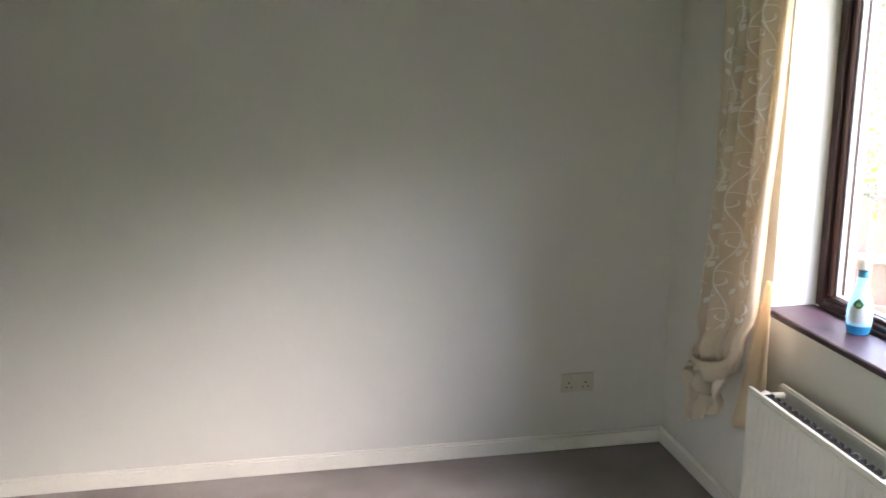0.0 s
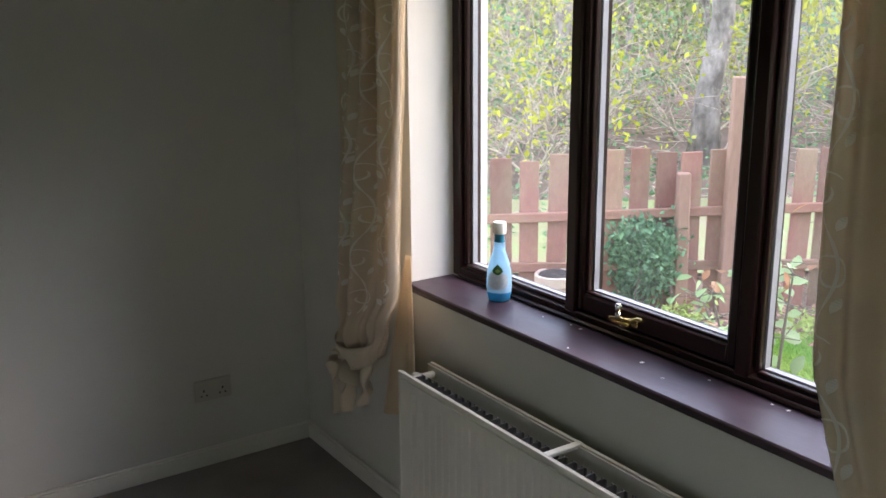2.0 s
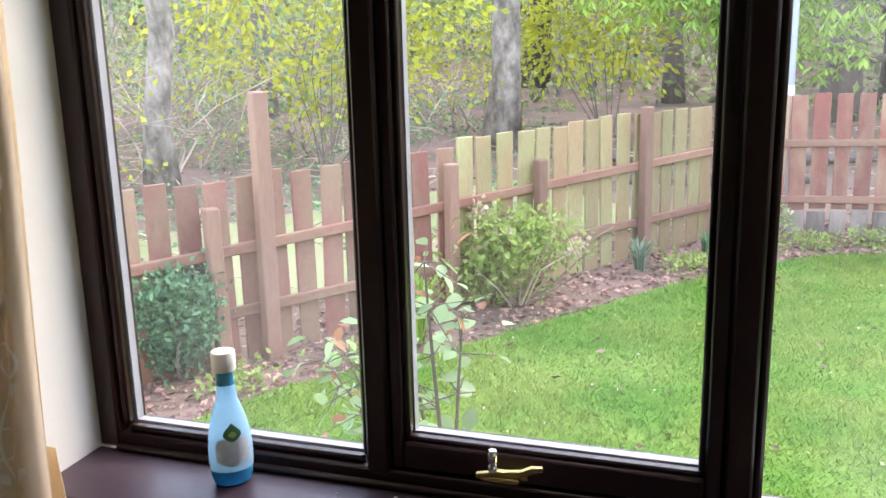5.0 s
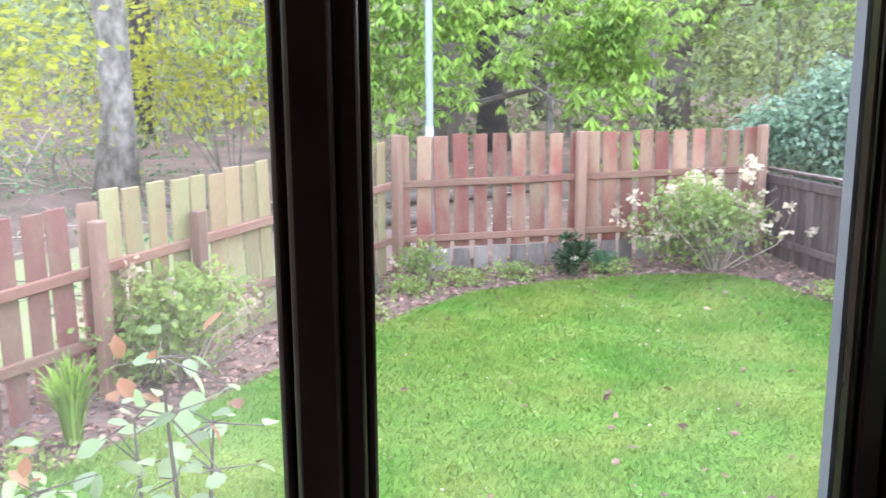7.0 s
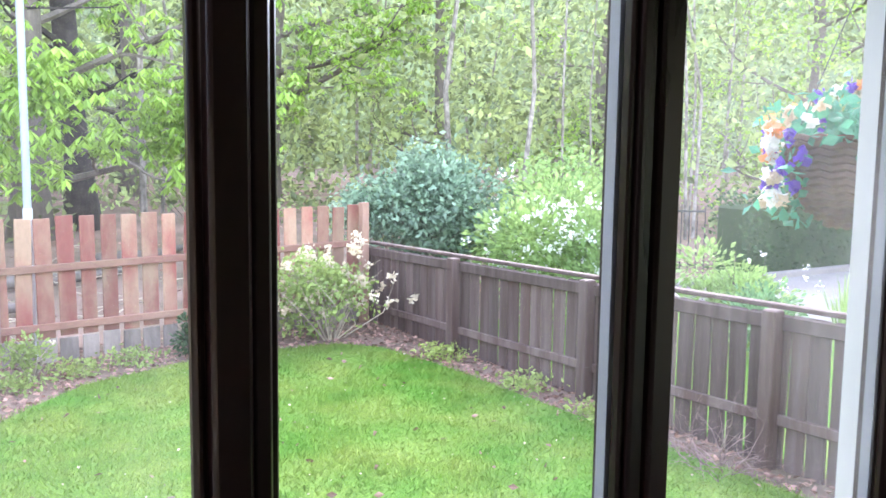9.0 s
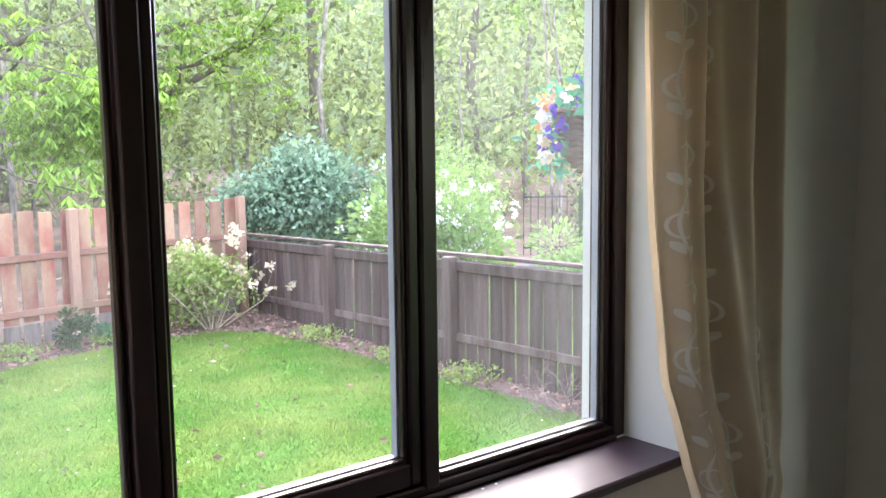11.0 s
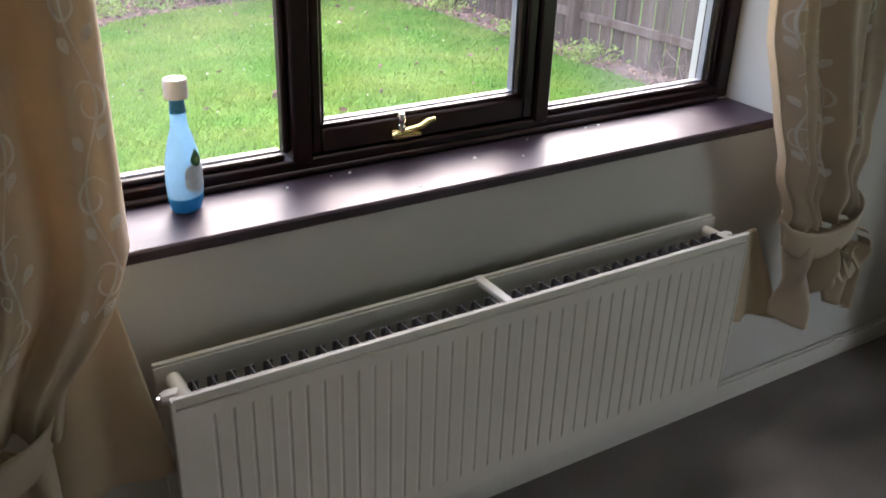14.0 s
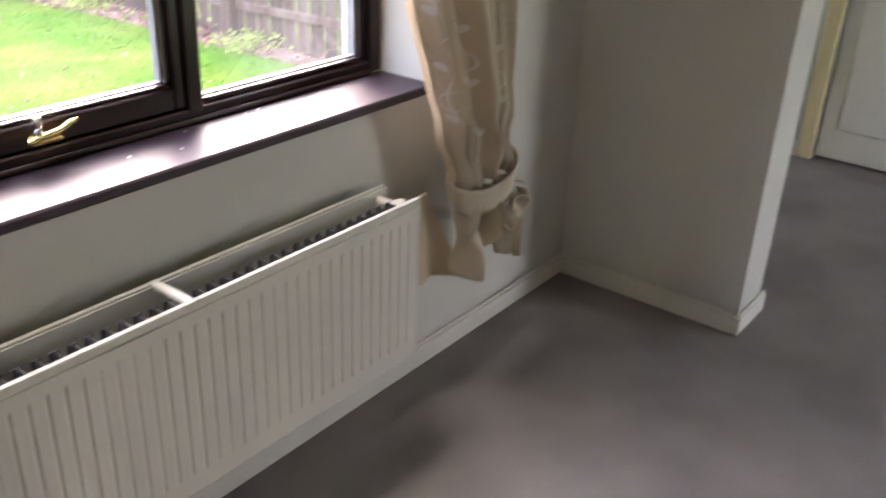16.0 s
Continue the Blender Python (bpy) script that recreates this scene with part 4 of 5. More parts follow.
# ---- trees and shrubs ----
def branch(shape, tips, p, d, length, r, depth, rng, bend=0.25, n=6, split=3):
    """A tapered limb that splits into smaller ones; ends go to tips."""
    pts, radii = [p.copy()], [r]
    steps = 5
    q, dd = p.copy(), d.copy()
    for i in range(steps):
        dd = (dd + Vector((rng.gauss(0, bend), rng.gauss(0, bend), rng.gauss(0, bend * 0.6))) * 0.5).normalized()
        q = q + dd * length / steps
        pts.append(q.copy())
        radii.append(r * (1 - 0.55 * (i + 1) / steps))
    shape.tube(pts, radii, n if depth > 1 else 4, caps=False)
    if depth == 0:
        tips.extend(tuple(x) for x in pts[1:])
        return
    for k in range(split):
        i = rng.randint(2, steps)
        nd = (dd + Vector((rng.gauss(0, 0.8), rng.gauss(0, 0.8), rng.gauss(0.1, 0.5)))).normalized()
        branch(shape, tips, pts[i], nd, length * rng.uniform(0.5, 0.75), radii[i] * 0.6, depth - 1, rng, bend, n, split)


def tree(x, y, r, tall, bark, leafm, seed, leaves=2500, size=0.13, low=1.2, spread=2.6, lean=(0, 0), droop=0.3, label="woodland tree in spring leaf behind the fence"):
    rng = random.Random(seed)
    t = thing("tree", label, "tree", Matrix.Translation((x, y, height(x, y) - 0.05)), group="woodland trees")
    s, pts, radii = Shape(), [], []
    for i in range(9):
        f = i / 8
        pts.append((lean[0] * f * tall + 0.06 * rng.gauss(0, 1), lean[1] * f * tall + 0.06 * rng.gauss(0, 1), f * tall))
        radii.append(r * (1.35 if i == 0 else 1 - 0.6 * f) * rng.uniform(0.93, 1.08))
    s.tube(pts, radii, 12)
    part("trunk", s, bark, t, smooth="all")
    limbs, tips = Shape(), []
    for k in range(9):
        f = low / tall + (1 - low / tall) * (k / 9) ** 1.2
        i = min(7, int(f * 8))
        p = Vector(pts[i]).lerp(Vector(pts[i + 1]), f * 8 - i)
        a = rng.uniform(0, 6.283)
        branch(limbs, tips, p, Vector((math.cos(a), math.sin(a), 0.25)).normalized(), spread * rng.uniform(0.5, 0.9), r * 0.28, 2, rng, 0.3, 5, 3)
    part("limbs", limbs, bark, t)
    tips = np.array(tips)
    rn = np.random.default_rng(seed)
    c = tips[rn.integers(0, len(tips), leaves)] + rn.normal(0, 0.16, (leaves, 3))
    if droop > 0.4:
        palmate("crown", c[: leaves // 3], size, leafm, t, seed)
    else:
        bunch("crown", c, size, leafm, t, seed=seed, droop=droop, aspect=0.5)
    return t


tree(-4.7, 7.0, 0.15, 7.0, PALEBARK, IVY, 11, 700, 0.08, 2.2, 2.4, (0.02, 0), label="pale-barked tree with few leaves behind the fence")
tree(-2.08, 11.2, 0.22, 9.0, PALEBARK, YELLOW, 12, 2200, 0.09, 2.6, 2.4, label="rough-barked tree with yellow-green young leaves")
tree(2.45, 14.6, 0.27, 10.0, BARK, SPRING, 13, 4200, 0.20, 0.9, 3.3, droop=0.9, label="stout tree hung with drooping bright green leaves")
tree(3.35, 15.6, 0.24, 10.0, DARKBARK, SPRING, 14, 2600, 0.18, 1.6, 2.8, (-0.04, 0), droop=0.9, label="dark-trunked tree hung with drooping leaves")
tree(5.6, 21.5, 0.22, 10.0, BARK, WOODS, 15, 2200, 0.16, 2.0, 3.0)
tree(9.0, 21.5, 0.36, 11.0, BARK, SPRING, 16, 4500, 0.18, 1.8, 4.0, (0.05, 0), droop=0.5, label="broad leaning tree with bright spring leaves")
tree(24.0, 28.0, 0.26, 12.0, PALEBARK, WOODS, 17, 2500, 0.18, 3.0, 3.0, label="pale straight trunk deep in the wood")
tree(-0.3, 16.5, 0.18, 9.0, BARK, YELLOW, 18, 1800, 0.11, 1.5, 2.4)
tree(-6.5, 12.5, 0.2, 9.0, BARK, WOODS, 19, 1800, 0.13, 1.5, 2.8)
tree(-9.5, 9.0, 0.2, 8.0, PALEBARK, IVY, 20, 900, 0.1, 1.4, 3.0)
tree(14.5, 22.0, 0.2, 10.0, BARK, WOODS, 21, 2600, 0.15, 1.2, 3.0)
tree(18.5, 19.5, 0.2, 9.0, BARK, SPRING, 22, 3200, 0.14, 1.0, 3.2, label="light green tree beyond the neighbouring garden")
tree(20.0, 13.5, 0.2, 9.0, BARK, SPRING, 23, 3600, 0.14, 0.8, 3.4, label="light green tree beyond the neighbouring garden")
tree(6.8, 27.0, 0.3, 11.0, DARKBARK, WOODS, 24, 2200, 0.18, 2.0, 3.4)
tree(-3.4, 19.0, 0.26, 10.0, DARKBARK, WOODS, 25, 2200, 0.16, 1.5, 3.0)
tree(12.0, 30.0, 0.28, 11.0, BARK, WOODS, 26, 2600, 0.2, 1.5, 3.4)


def shrub(name, x, y, radii, leafm, seed, n, size, label, category="shrub", flowers=(), stems=10, z=None, twig=BARK, base=None, droop=0.0, shell=0.35, lobes=8, out=0.62):
    g = height(x, y) if base is None else base
    t = thing(name, label, category, Matrix.Translation((x, y, g)))
    rng = random.Random(seed)
    zc = radii[2] if z is None else z
    s, tips = Shape(), []
    for k in range(stems):
        a = rng.uniform(0, 6.283)
        rr = rng.uniform(0.3, 0.9)
        e = (math.cos(a) * radii[0] * rr, math.sin(a) * radii[1] * rr, zc + radii[2] * rng.uniform(-0.2, 0.7))
        m = (e[0] * 0.45 + rng.gauss(0, 0.16 * radii[0]), e[1] * 0.45 + rng.gauss(0, 0.16 * radii[1]), e[2] * rng.uniform(0.4, 0.65))
        s.tube([(e[0] * 0.08, e[1] * 0.08, -0.03), m, e], [0.009, 0.006, 0.002], 5, caps=False)
    part("stems", s, twig, t)
    pts = blob_points(n, (0, 0, zc), radii, seed, shell, lobes, out)
    pts = pts[pts[:, 2] > 0.02]
    if droop > 0.4:
        palmate("leaves", pts[: len(pts) // 4], size * 1.25, leafm, t, seed)
    else:
        bunch("leaves", pts, size, leafm, t, seed=seed, droop=droop)
    for k, (fm, count, fsize, per) in enumerate(flowers):
        f = blob_points(count, (0, 0, zc), [q * 1.02 for q in radii], seed + 50 + k, 0.9)
        f = f[f[:, 2] > zc * 0.7]
        rn = np.random.default_rng(seed + k)
        c = np.repeat(f, per, 0) + rn.normal(0, fsize * 0.55, (len(f) * per, 3))
        bunch("blossom", c, fsize, fm, t, seed=seed + k, aspect=0.9)
    return t


shrub("conifer", -1.91, 3.07, (0.35, 0.35, 0.43), CONIF, 31, 7500, 0.045, "small rounded dark green conifer against the fence", "conifer", z=0.37, droop=-0.8, lobes=40, out=0.45)
hydrangea = shrub("hydrangea", -0.38, 4.95, (0.82, 0.55, 0.48), SHRUB, 32, 2000, 0.06, "leggy shrub with yellow-green leaves and a cream flower head", flowers=((PETAL, 14, 0.045, 22),), stems=26, z=0.38, twig=TWIG)
rh = np.random.default_rng(71)
bunch("flower_head", rh.normal(0, 0.04, (170, 3)) + (-0.3, 0.0, 0.68), 0.04, PETAL, hydrangea, seed=72, aspect=0.9)["label"] = "round cream flower head"
shrub("rhododendron", 4.15, 7.45, (0.85, 0.55, 0.58), SHRUB, 33, 1900, 0.07, "cream-blossomed shrub in the fence corner", flowers=((PETAL, 85, 0.05, 14),), stems=26, z=0.45, twig=TWIG)
shrub("small_shrub", 2.72, 7.42, (0.24, 0.2, 0.2), HEDGE, 34, 600, 0.055, "small dark-leaved shrub at the foot of the fence", flowers=((PETAL, 6, 0.03, 8),), z=0.22)
shrub("small_shrub", 3.05, 7.45, (0.16, 0.14, 0.13), CONIF, 35, 500, 0.04, "small dark-leaved shrub at the foot of the fence", z=0.14)
shrub("small_shrub", 1.35, 7.2, (0.28, 0.2, 0.2), SHRUB, 36, 420, 0.05, "sparse pale-green shrub at the foot of the fence", flowers=((PETAL, 5, 0.03, 6),), z=0.22, twig=TWIG)
shrub("holly", 5.9, 8.9, (1.3, 1.0, 0.95), HOLLY, 37, 12000, 0.085, "glossy blue-green holly bush behind the corner", z=0.95, stems=16)
shrub("flowering_bush", 6.55, 6.7, (1.05, 1.1, 0.85), LIME, 38, 5500, 0.08, "bush with white blossom sprays beyond the brown fence", flowers=((WHITEP, 170, 0.04, 12),), z=0.75)
shrub("pale_bush", 7.8, 8.6, (1.4, 1.0, 0.9), LIME, 39, 5500, 0.09, "lime-green bush beyond the brown fence", z=0.9, flowers=((WHITEP, 20, 0.05, 10),))
shrub("garden_bush", 7.4, 5.2, (0.75, 0.7, 0.55), LIME, 40, 3200, 0.07, "soft pale-green bush in the neighbouring garden", z=0.6, flowers=((WHITEP, 14, 0.03, 8),))
shrub("garden_bush", 6.4, 4.0, (0.5, 0.5, 0.45), IVY, 41, 2200, 0.06, "soft green bush in the neighbouring garden", z=0.5)
shrub("yellow_shrub", -3.7, 8.8, (1.9, 1.0, 1.5), YELLOW, 42, 2600, 0.12, "thin shrub covered in yellow-green young leaves", z=1.9, stems=9, shell=0.1, lobes=16, out=0.85)
shrub("yellow_shrub", -0.9, 12.8, (2.1, 1.0, 1.6), YELLOW, 43, 2600, 0.125, "thin shrub covered in yellow-green young leaves", z=2.1, stems=9, shell=0.1, lobes=16, out=0.85)
shrub("laurel", 1.0, 11.8, (2.3, 1.0, 1.3), SPRING, 44, 2600, 0.14, "low bough of bright green leaves behind the fence", z=2.0, stems=10, droop=0.8, shell=0.1)
shrub("laurel", 5.0, 13.5, (2.4, 1.0, 1.3), SPRING, 45, 2600, 0.14, "low bough of bright green leaves behind the fence", z=2.1, stems=10, droop=0.8, shell=0.1)
shrub("clipped_bush", 12.2, 6.0, (0.5, 0.5, 0.8), HEDGE, 46, 2600, 0.06, "dark clipped evergreen in the neighbouring garden", z=0.75, base=G)

# bare thicket on the bank
for k, (x, y, h) in enumerate(((-5.2, 4.6, 2.6), (-6.4, 6.3, 2.8), (-5.6, 8.4, 2.6), (-7.6, 4.2, 3.0), (-8.2, 7.6, 3.2), (-4.2, 9.8, 2.4), (-10.0, 5.5, 3.4), (-7.0, 10.5, 3.2), (-6.2, 2.6, 2.6), (-9.0, 2.2, 3.2), (-3.2, 12.5, 2.4), (-12.0, 8.0, 4.0), (-11.5, 3.5, 4.0))):
    t = thing("thicket", "tangle of bare pale branches on the bank", "bush", Matrix.Translation((x, y, height(x, y) - 0.05)), group="bare thicket")
    rng, s, tips = random.Random(60 + k), Shape(), []
    for j in range(17):
        a = rng.uniform(0, 6.283)
        branch(s, tips, Vector((rng.gauss(0, 0.35), rng.gauss(0, 0.35), 0)), Vector((math.cos(a) * 0.7, math.sin(a) * 0.7, 0.8)).normalized(), h * rng.uniform(0.4, 0.75), 0.015, 2, rng, 0.5, 5, 4)
    part("branches", s, TWIG, t)
    tips = np.array(tips)
    rn = np.random.default_rng(k)
    bunch("young_leaves", tips[rn.integers(0, len(tips), 850)] + rn.normal(0, 0.12, (850, 3)), 0.085, IVY if k % 2 else YELLOW, t, seed=k)

# ivy on the bank and deep woodland
rn = np.random.default_rng(77)
c = np.stack([rn.uniform(-13, -1, 17000), rn.uniform(2, 16, 17000)], 1)
c = [(x, y, height(x, y) + abs(rn.normal(0, 0.13))) for x, y in c if (-(x + 1.7) * 0.84 + (y - 3.55) * 0.54) > 1.2 and noise.noise((x * 0.6, y * 0.6, 5)) > (-0.22 if x < -3.2 else 0.1)]
tagged(bunch("ground_ivy", c, 0.075, IVY, None, seed=78, flat=0.6), "ivy and bramble creeping over the bank", "ivy", kind="stuff")
N = 170000
az = rn.uniform(radians(-85), radians(85), N)
rad_ = 20 + 26 * rn.beta(1.3, 1.3, N)
zz = 0.6 + 10.5 * rn.beta(1.0, 1.5, N)
dens = np.array([noise.noise((math.sin(a) * r * 0.22, math.cos(a) * r * 0.22, z * 0.33)) for a, r, z in zip(az, rad_, zz)])
k = dens > -0.33
c = np.stack([np.sin(az) * rad_, np.cos(az) * rad_ - 1, zz], 1)[k]
tagged(bunch("far_woods", c, 0.25, WOODS, None, seed=79), "dense spring foliage of the wood", "woodland", kind="stuff")
st, rng = Shape(), random.Random(90)
for i in range(190):
    a, r = rng.uniform(-1.4, 1.4), rng.uniform(18, 44)
    x, y = math.sin(a) * r, math.cos(a) * r - 1
    if -2 < x < 2 and y < 14 or x > 6 and y < 12:
        continue
    z, w = height(x, y), rng.uniform(0.02, 0.08)
    st.tube([(x, y, z - 0.1), (x + rng.gauss(0, 0.2), y, z + 3), (x + rng.gauss(0, 0.5), y + rng.gauss(0, 0.3), z + 8)], [w, w * 0.8, w * 0.4], 6, caps=False)
tagged(part("far_trunks", st, PALEBARK), "many thin trunks deep in the wood", "woodland", kind="stuff")
ring = Shape()
ring.sheet(lambda u, v: (70 * math.sin((u - 0.5) * 3.6), 70 * math.cos((u - 0.5) * 3.6) - 5, -1 + 19 * v + (1.5 * math.sin(u * 90) + math.sin(u * 37)) * v), 120, 6)
structure("backdrop", ring, DISTANCE, "hazy distant woodland", "backdrop", smooth="all")
low = [(math.sin(a) * r, math.cos(a) * r - 1) for a, r in ((rng.uniform(-1.35, 1.1), rng.uniform(15, 30)) for _ in range(16000))]
low = [(x, y, height(x, y) + abs(rng.gauss(0, 0.45))) for x, y in low if noise.noise((x * 0.25, y * 0.25, 9)) > 0.02 and not (x > 7 and y < 11)]
tagged(bunch("undergrowth", low, 0.2, WOODS, None, seed=80), "patchy green undergrowth beneath the trees", "undergrowth", kind="stuff")
for k, (x, y, l, a) in enumerate(((2.2, 11.2, 2.2, 20), (-0.6, 10.6, 2.6, -12), (3.6, 12.4, 1.8, 35), (0.8, 9.6, 2.0, 5))):
    rng = random.Random(k)
    tagged(part("log", Shape().tube([(x + l * (i / 4 - 0.5) * math.cos(radians(a)), y + l * (i / 4 - 0.5) * math.sin(radians(a)), height(x, y) + 0.07 + rng.uniform(0, 0.04)) for i in range(5)], [0.08, 0.075, 0.07, 0.06, 0.045], 8), BARK, None, smooth="all"), "fallen grey branch lying on leaf litter", "log", "fallen branches")

rt = random.Random(55)
tw = Shape()
while len(tw.v) < 8000:
    x, y = rt.uniform(-12, 3.5), rt.uniform(2.5, 13)
    if (-(x + 1.7) * 0.84 + (y - 3.55) * 0.54) < 1.0 and y < 9:
        continue
    a, l, z = rt.uniform(0, 6.283), rt.uniform(0.15, 0.7), height(x, y) + rt.uniform(0.03, 0.16)
    tw.tube([(x, y, z), (x + l * 0.5 * math.cos(a), y + l * 0.5 * math.sin(a), z + rt.uniform(-0.03, 0.07)), (x + l * math.cos(a + 0.3), y + l * math.sin(a + 0.3), z + rt.uniform(-0.05, 0.08))], [0.009, 0.007, 0.003], 4, caps=False)
tagged(part("fallen_twigs", tw, TWIG), "pale fallen twigs strewn over the bank", "twigs", kind="stuff")

# rose by the window
rose = thing("rose_bush", "tall leggy rose with pale and reddish young leaves", "rose", Matrix.Translation((0.2, 1.62, G)))
rng, s, tips, reds = random.Random(15), Shape(), [], []
for ex, ey, ez in ((-0.04, -0.06, 1.20), (0.07, 0.0, 1.0), (-0.15, 0.1, 0.98), (-0.42, 0.12, 0.78), (-0.30, 0.0, 0.62), (-0.55, 0.2, 0.72)):
    pts = [(0, 0, -0.03), (ex * 0.35 + rng.gauss(0, 0.02), ey * 0.3, ez * 0.45), (ex * 0.75 + rng.gauss(0, 0.03), ey * 0.7, ez * 0.78), (ex, ey, ez)]
    s.tube(pts, [0.010, 0.008, 0.006, 0.003], 6, caps=False)
    for f, count in ((1.0, 9), (0.86, 6), (0.7, 5), (0.52, 3)):
        q = Vector(pts[1]).lerp(Vector(pts[3]), max(0, (f - 0.4) / 0.6))
        for j in range(count):
            o = Vector((rng.gauss(0, 0.07), rng.gauss(0, 0.07), rng.gauss(0.0, 0.035)))
            tips.append(q + o)
            s.tube([q, q + o], [0.003, 0.0015], 4, caps=False)
    for j in range(3):
        reds.append((ex + rng.gauss(0, 0.05), ey + rng.gauss(0, 0.05), ez + rng.gauss(0.03, 0.04)))
part("stems", s, BARK, rose)
ovals("leaves", tips, 0.075, ROSEL, rose, 16)
ovals("young_leaves", reds, 0.065, ROSER, rose, 17)


def blades(name, x, y, n, h, m, seed, label, spread=0.14):
    t = thing(name, label, "plant", Matrix.Translation((x, y, height(x, y))))
    rng, s = random.Random(seed), Shape()
    for i in range(n):
        a = rng.uniform(0, 6.283)
        r0, r1, hh = rng.uniform(0, 0.05), rng.uniform(0.05, spread), h * rng.uniform(0.6, 1.1)
        c, sn = math.cos(a), math.sin(a)
        v = []
        for t_, w in ((0, 0.007), (0.5, 0.009), (0.85, 0.006), (1, 0.0005)):
            r = r0 + (r1 - r0) * t_ ** 1.7
            v += [(r * c - sn * w, r * sn + c * w, hh * math.sin(t_ * 1.5)), (r * c + sn * w, r * sn - c * w, hh * math.sin(t_ * 1.5))]
        s.add(v, [(0, 1, 3, 2), (2, 3, 5, 4), (4, 5, 7, 6)])
    part("blades", s, m, t)
    return t


blades("crocosmia", -0.78, 3.98, 130, 0.42, SPRING, 3, "clump of upright bright green sword leaves", 0.22)
blades("daffodil", 0.36, 6.05, 60, 0.26, HOLLY, 4, "tuft of grey-green daffodil leaves")
blades("daffodil", 0.85, 6.75, 30, 0.2, CONIF, 5, "tuft of grey-green daffodil leaves")

# dead plant by the brown fence
dead = thing("dead_plant", "dry pinkish-brown dead stems slumped at the fence", "plant", Matrix.Translation((4.62, 2.95, G)))
rng, s, tips = random.Random(7), Shape(), []
for j in range(30):
    a = rng.uniform(0, 6.283)
    branch(s, tips, Vector((rng.gauss(0, 0.06), rng.gauss(0, 0.06), 0)), Vector((math.cos(a) - 0.2, math.sin(a) + 0.3, 0.55)).normalized(), rng.uniform(0.22, 0.48), 0.004, 2, rng, 0.6, 4, 3)
part("stems", s, mat("dead_stem", (0.36, 0.25, 0.22), 0.9, vary=0.2, bump=0, island=0.3), dead)

# lamp post behind the red fence
lp = thing("lamp_post", "slender pale grey steel lamp post behind the fence", "lamp post", Matrix.Translation((1.47, 7.86, height(1.47, 7.86))))
part("shaft", Shape().tube([(0, 0, 1.34), (0, 0, 6.0)], [0.034, 0.03], 16), WHITEPOST, lp, "pale painted shaft", smooth=True)
part("base", Shape().tube([(0, 0, -0.1), (0, 0, 1.33), (0, 0, 1.35)], [0.041, 0.041, 0.039], 16), GALV, lp, "grey lower sleeve", smooth=True)
part("lantern", Shape().box(-0.12, 0.5, -0.1, 0.1, 5.98, 6.12, 0.03), GALV, lp)

# ---- neighbouring garden ----
structure("neighbour_lawn", Shape().box(5.05, 8.6, 0.35, 7.4, G - 0.05, G + 0.03), TURF, "pale rough lawn beyond the brown fence", "lawn")
structure("path", Shape().box(8.6, 30, 4.6, 7.9, G - 0.05, G + 0.045, 0.01), PAVE, "pale concrete path beyond the fence", "path")
structure("kerb", Shape().box(8.6, 30, 7.9, 8.03, G - 0.05, G + 0.13, 0.015), PAVE, "concrete kerb edging the path", "kerb")
hd = thing("hedge", "dark clipped hedge across the path", "hedge", Matrix.Translation((14.4, 8.6, G)))
hp = rn.uniform((-3.2, -0.45, 0.05), (3.2, 0.45, 1.25), (9000, 3))
hp = hp[(np.abs(hp[:, 1]) > 0.25) | (hp[:, 2] > 1.05)]
bunch("leaves", hp + rn.normal(0, 0.03, hp.shape), 0.085, HEDGE, hd, seed=81)
part("core", Shape().box(-3.1, 3.1, -0.28, 0.28, -0.05, 1.08, 0.05), HEDGE, hd)
gate = thing("garden_gate", "small black iron gate beside the shrubs", "gate", Matrix.Translation((10.6, 9.4, G)) @ Matrix.Rotation(radians(-35), 4, "Z"))
for i in range(7):
    part("bar", Shape().tube([(i * 0.12, 0, 0), (i * 0.12, 0, 1.05)], 0.008, 6), BLACKP, gate)
for z in (0.12, 0.95):
    part("cross_rail", Shape().box(0, 0.72, -0.01, 0.01, z, z + 0.03), BLACKP, gate)
blades("fern", 7.2, 3.9, 70, 0.85, LIME, 6, "upright pale green fern fronds by the path", 0.35)

# ---- hanging basket on the outer wall ----
hb = thing("hanging_basket", "wicker hanging basket overflowing with silk flowers", "hanging basket", Matrix.Translation((2.18, 0.55, 1.51)))
bowl = Shape()
for i in range(13):
    f = i / 12
    z = 0.155 - f * 0.19
    r = 0.165 * math.sqrt(max(0.08, 1 - (f * 0.92) ** 2.6))
    ringp = [(r * math.cos(2 * math.pi * k / 36), r * math.sin(2 * math.pi * k / 36), z + 0.003 * (-1) ** k) for k in range(37)]
    bowl.tube(ringp, 0.0085, 5, caps=False)
part("wicker_bowl", bowl, WICKER, hb, "dark woven wicker bowl")
part("liner", Shape().lathe([(0.05, -0.03), (0.12, 0.0), (0.152, 0.06), (0.158, 0.14), (0.150, 0.142)], 24), DARK, hb)
for k in range(3):
    a = k * 2.094 + 0.5
    part("chain", Shape().tube([(0.16 * math.cos(a), 0.16 * math.sin(a), 0.155), (0, 0, 0.58)], 0.0015, 5), BLACKP, hb)
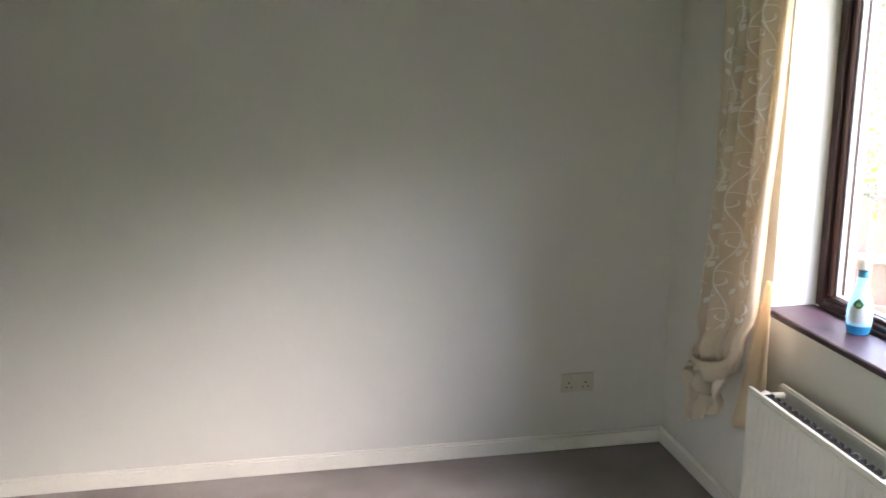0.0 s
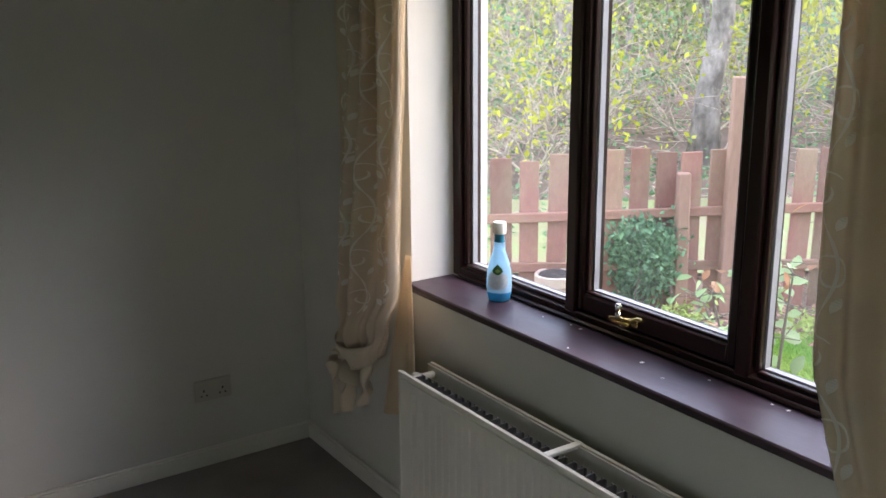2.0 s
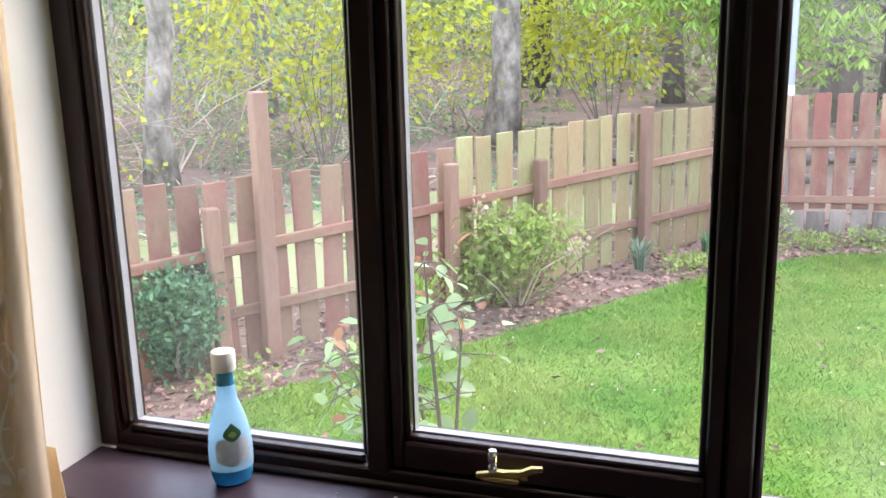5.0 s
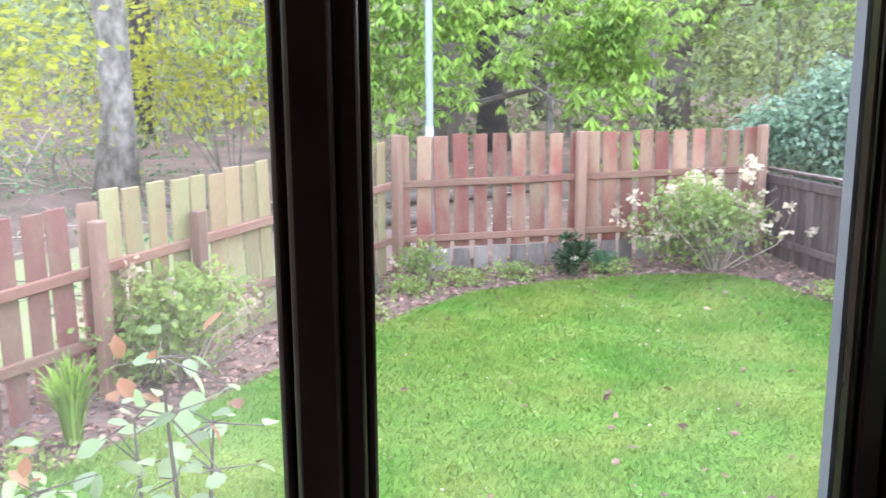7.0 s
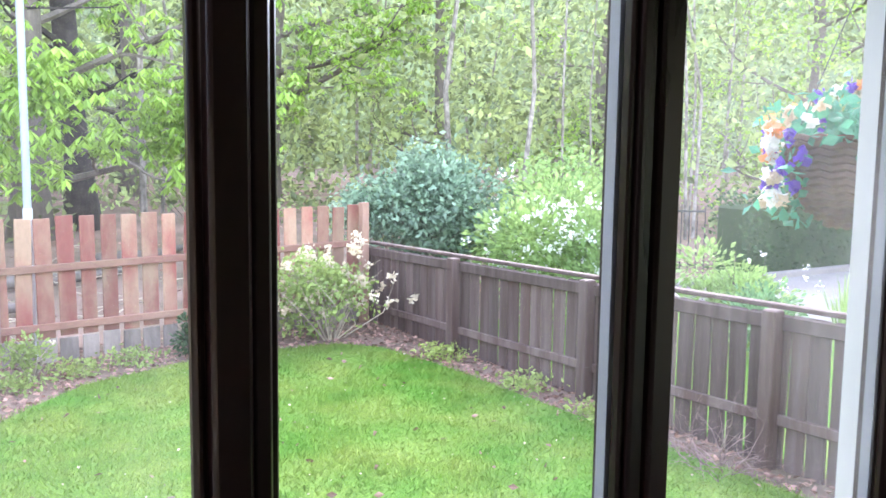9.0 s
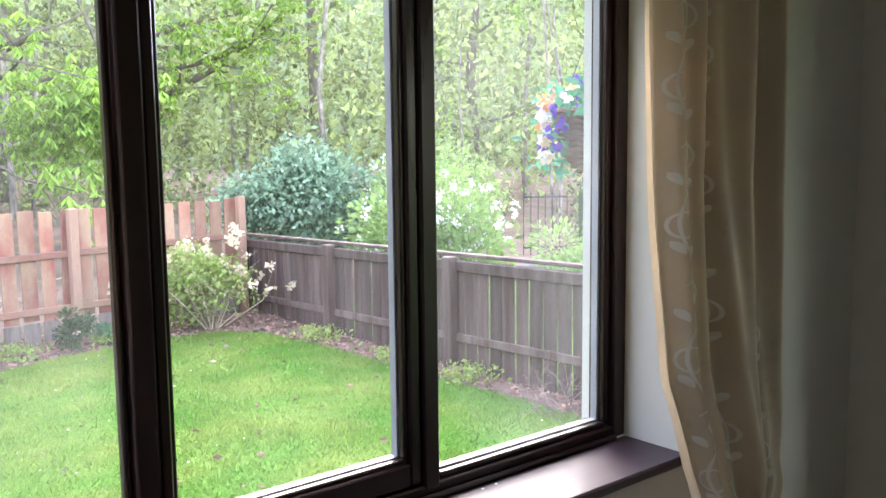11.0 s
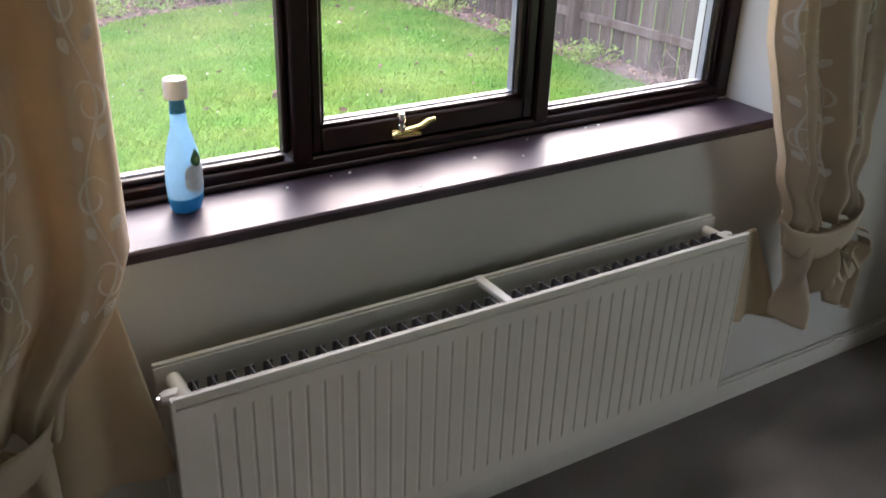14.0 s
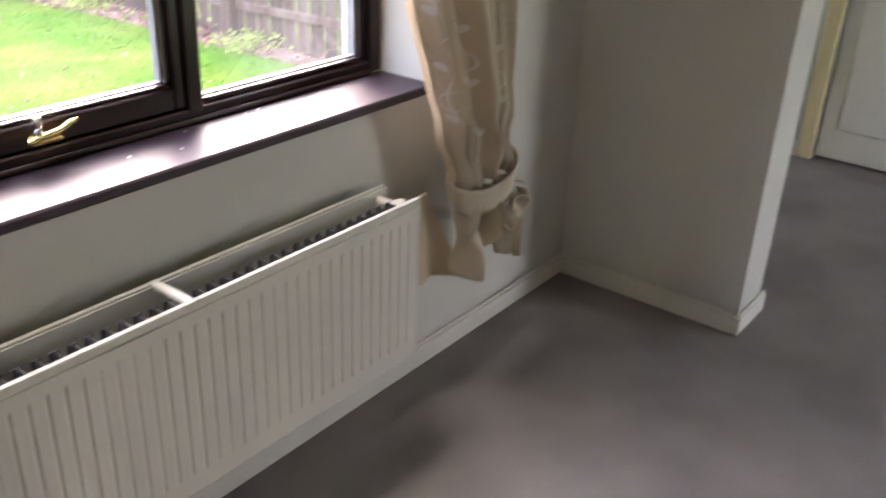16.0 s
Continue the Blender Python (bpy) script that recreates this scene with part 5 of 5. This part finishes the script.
part("wall_bracket", Shape().tube([(0, 0, 0.57), (0, 0, 0.60), (0, -0.255, 0.60)], 0.009, 8).tube([(0, -0.255, 0.32), (0, -0.255, 0.64)], 0.009, 8).tube([(0, -0.25, 0.36), (0, -0.05, 0.60)], 0.006, 6).box(-0.035, 0.035, -0.04, 0.06, 0.585, 0.66, 0.01), BLACKP, hb, "black iron bracket")
rb = np.random.default_rng(12)
th = rb.uniform(0, 6.283, 620)
rr = 0.17 + 0.035 * rb.normal(size=620)
fall = np.where(np.cos(th - 2.35) > 0.72, -0.2 * rb.uniform(0, 1, 620), -0.005)
greens = np.stack([rr * np.cos(th), rr * np.sin(th), 0.19 + fall + 0.03 * rb.normal(size=620)], 1)
top = np.stack([rb.normal(0, 0.09, 260), rb.normal(0, 0.09, 260), 0.20 + 0.03 * rb.normal(size=260)], 1)
bunch("silk_leaves", np.concatenate([greens, top]), 0.033, SILKG, hb, seed=13, aspect=0.7)
for k, m in enumerate((WHITEP, VIOLET, ORANGE, WHITEP, PETAL)):
    th = rb.uniform(0, 6.283, 16)
    th[:8] = rb.normal(2.4, 0.4, 8)
    fall = np.where(np.cos(th - 2.35) > 0.72, -0.2 * rb.uniform(0, 1, 16), 0.02)
    heads = np.stack([0.205 * np.cos(th), 0.205 * np.sin(th), 0.20 + fall], 1)
    heads[::4] = heads[::4] * (0.5, 0.5, 1) + (0, 0, 0.045)
    bunch("flowers", np.repeat(heads, 14, 0) + rb.normal(0, 0.007, (16 * 14, 3)), 0.022, m, hb, seed=14 + k, aspect=0.9)

# ---- planter by the fence ----
pot = thing("plant_pot", "cream glazed plant pot of dark soil by the fence", "plant pot", Matrix.Translation((-2.12, 2.46, height(-2.12, 2.46))))
part("bowl", Shape().lathe([(0.09, 0.0), (0.10, 0.01), (0.125, 0.24), (0.142, 0.25), (0.145, 0.31), (0.135, 0.318), (0.128, 0.31), (0.126, 0.27)], 28), mat("cream_glaze", (0.46, 0.37, 0.30), 0.35, vary=0.08, scale=9, fine=70, bump=0.05), pot, smooth=True)
part("soil", Shape().lathe([(0.02, 0.27), (0.124, 0.285), (0.11, 0.315), (0.05, 0.335), (0.01, 0.338)], 20), DARKBARK, pot, "dark damp soil", smooth=True)
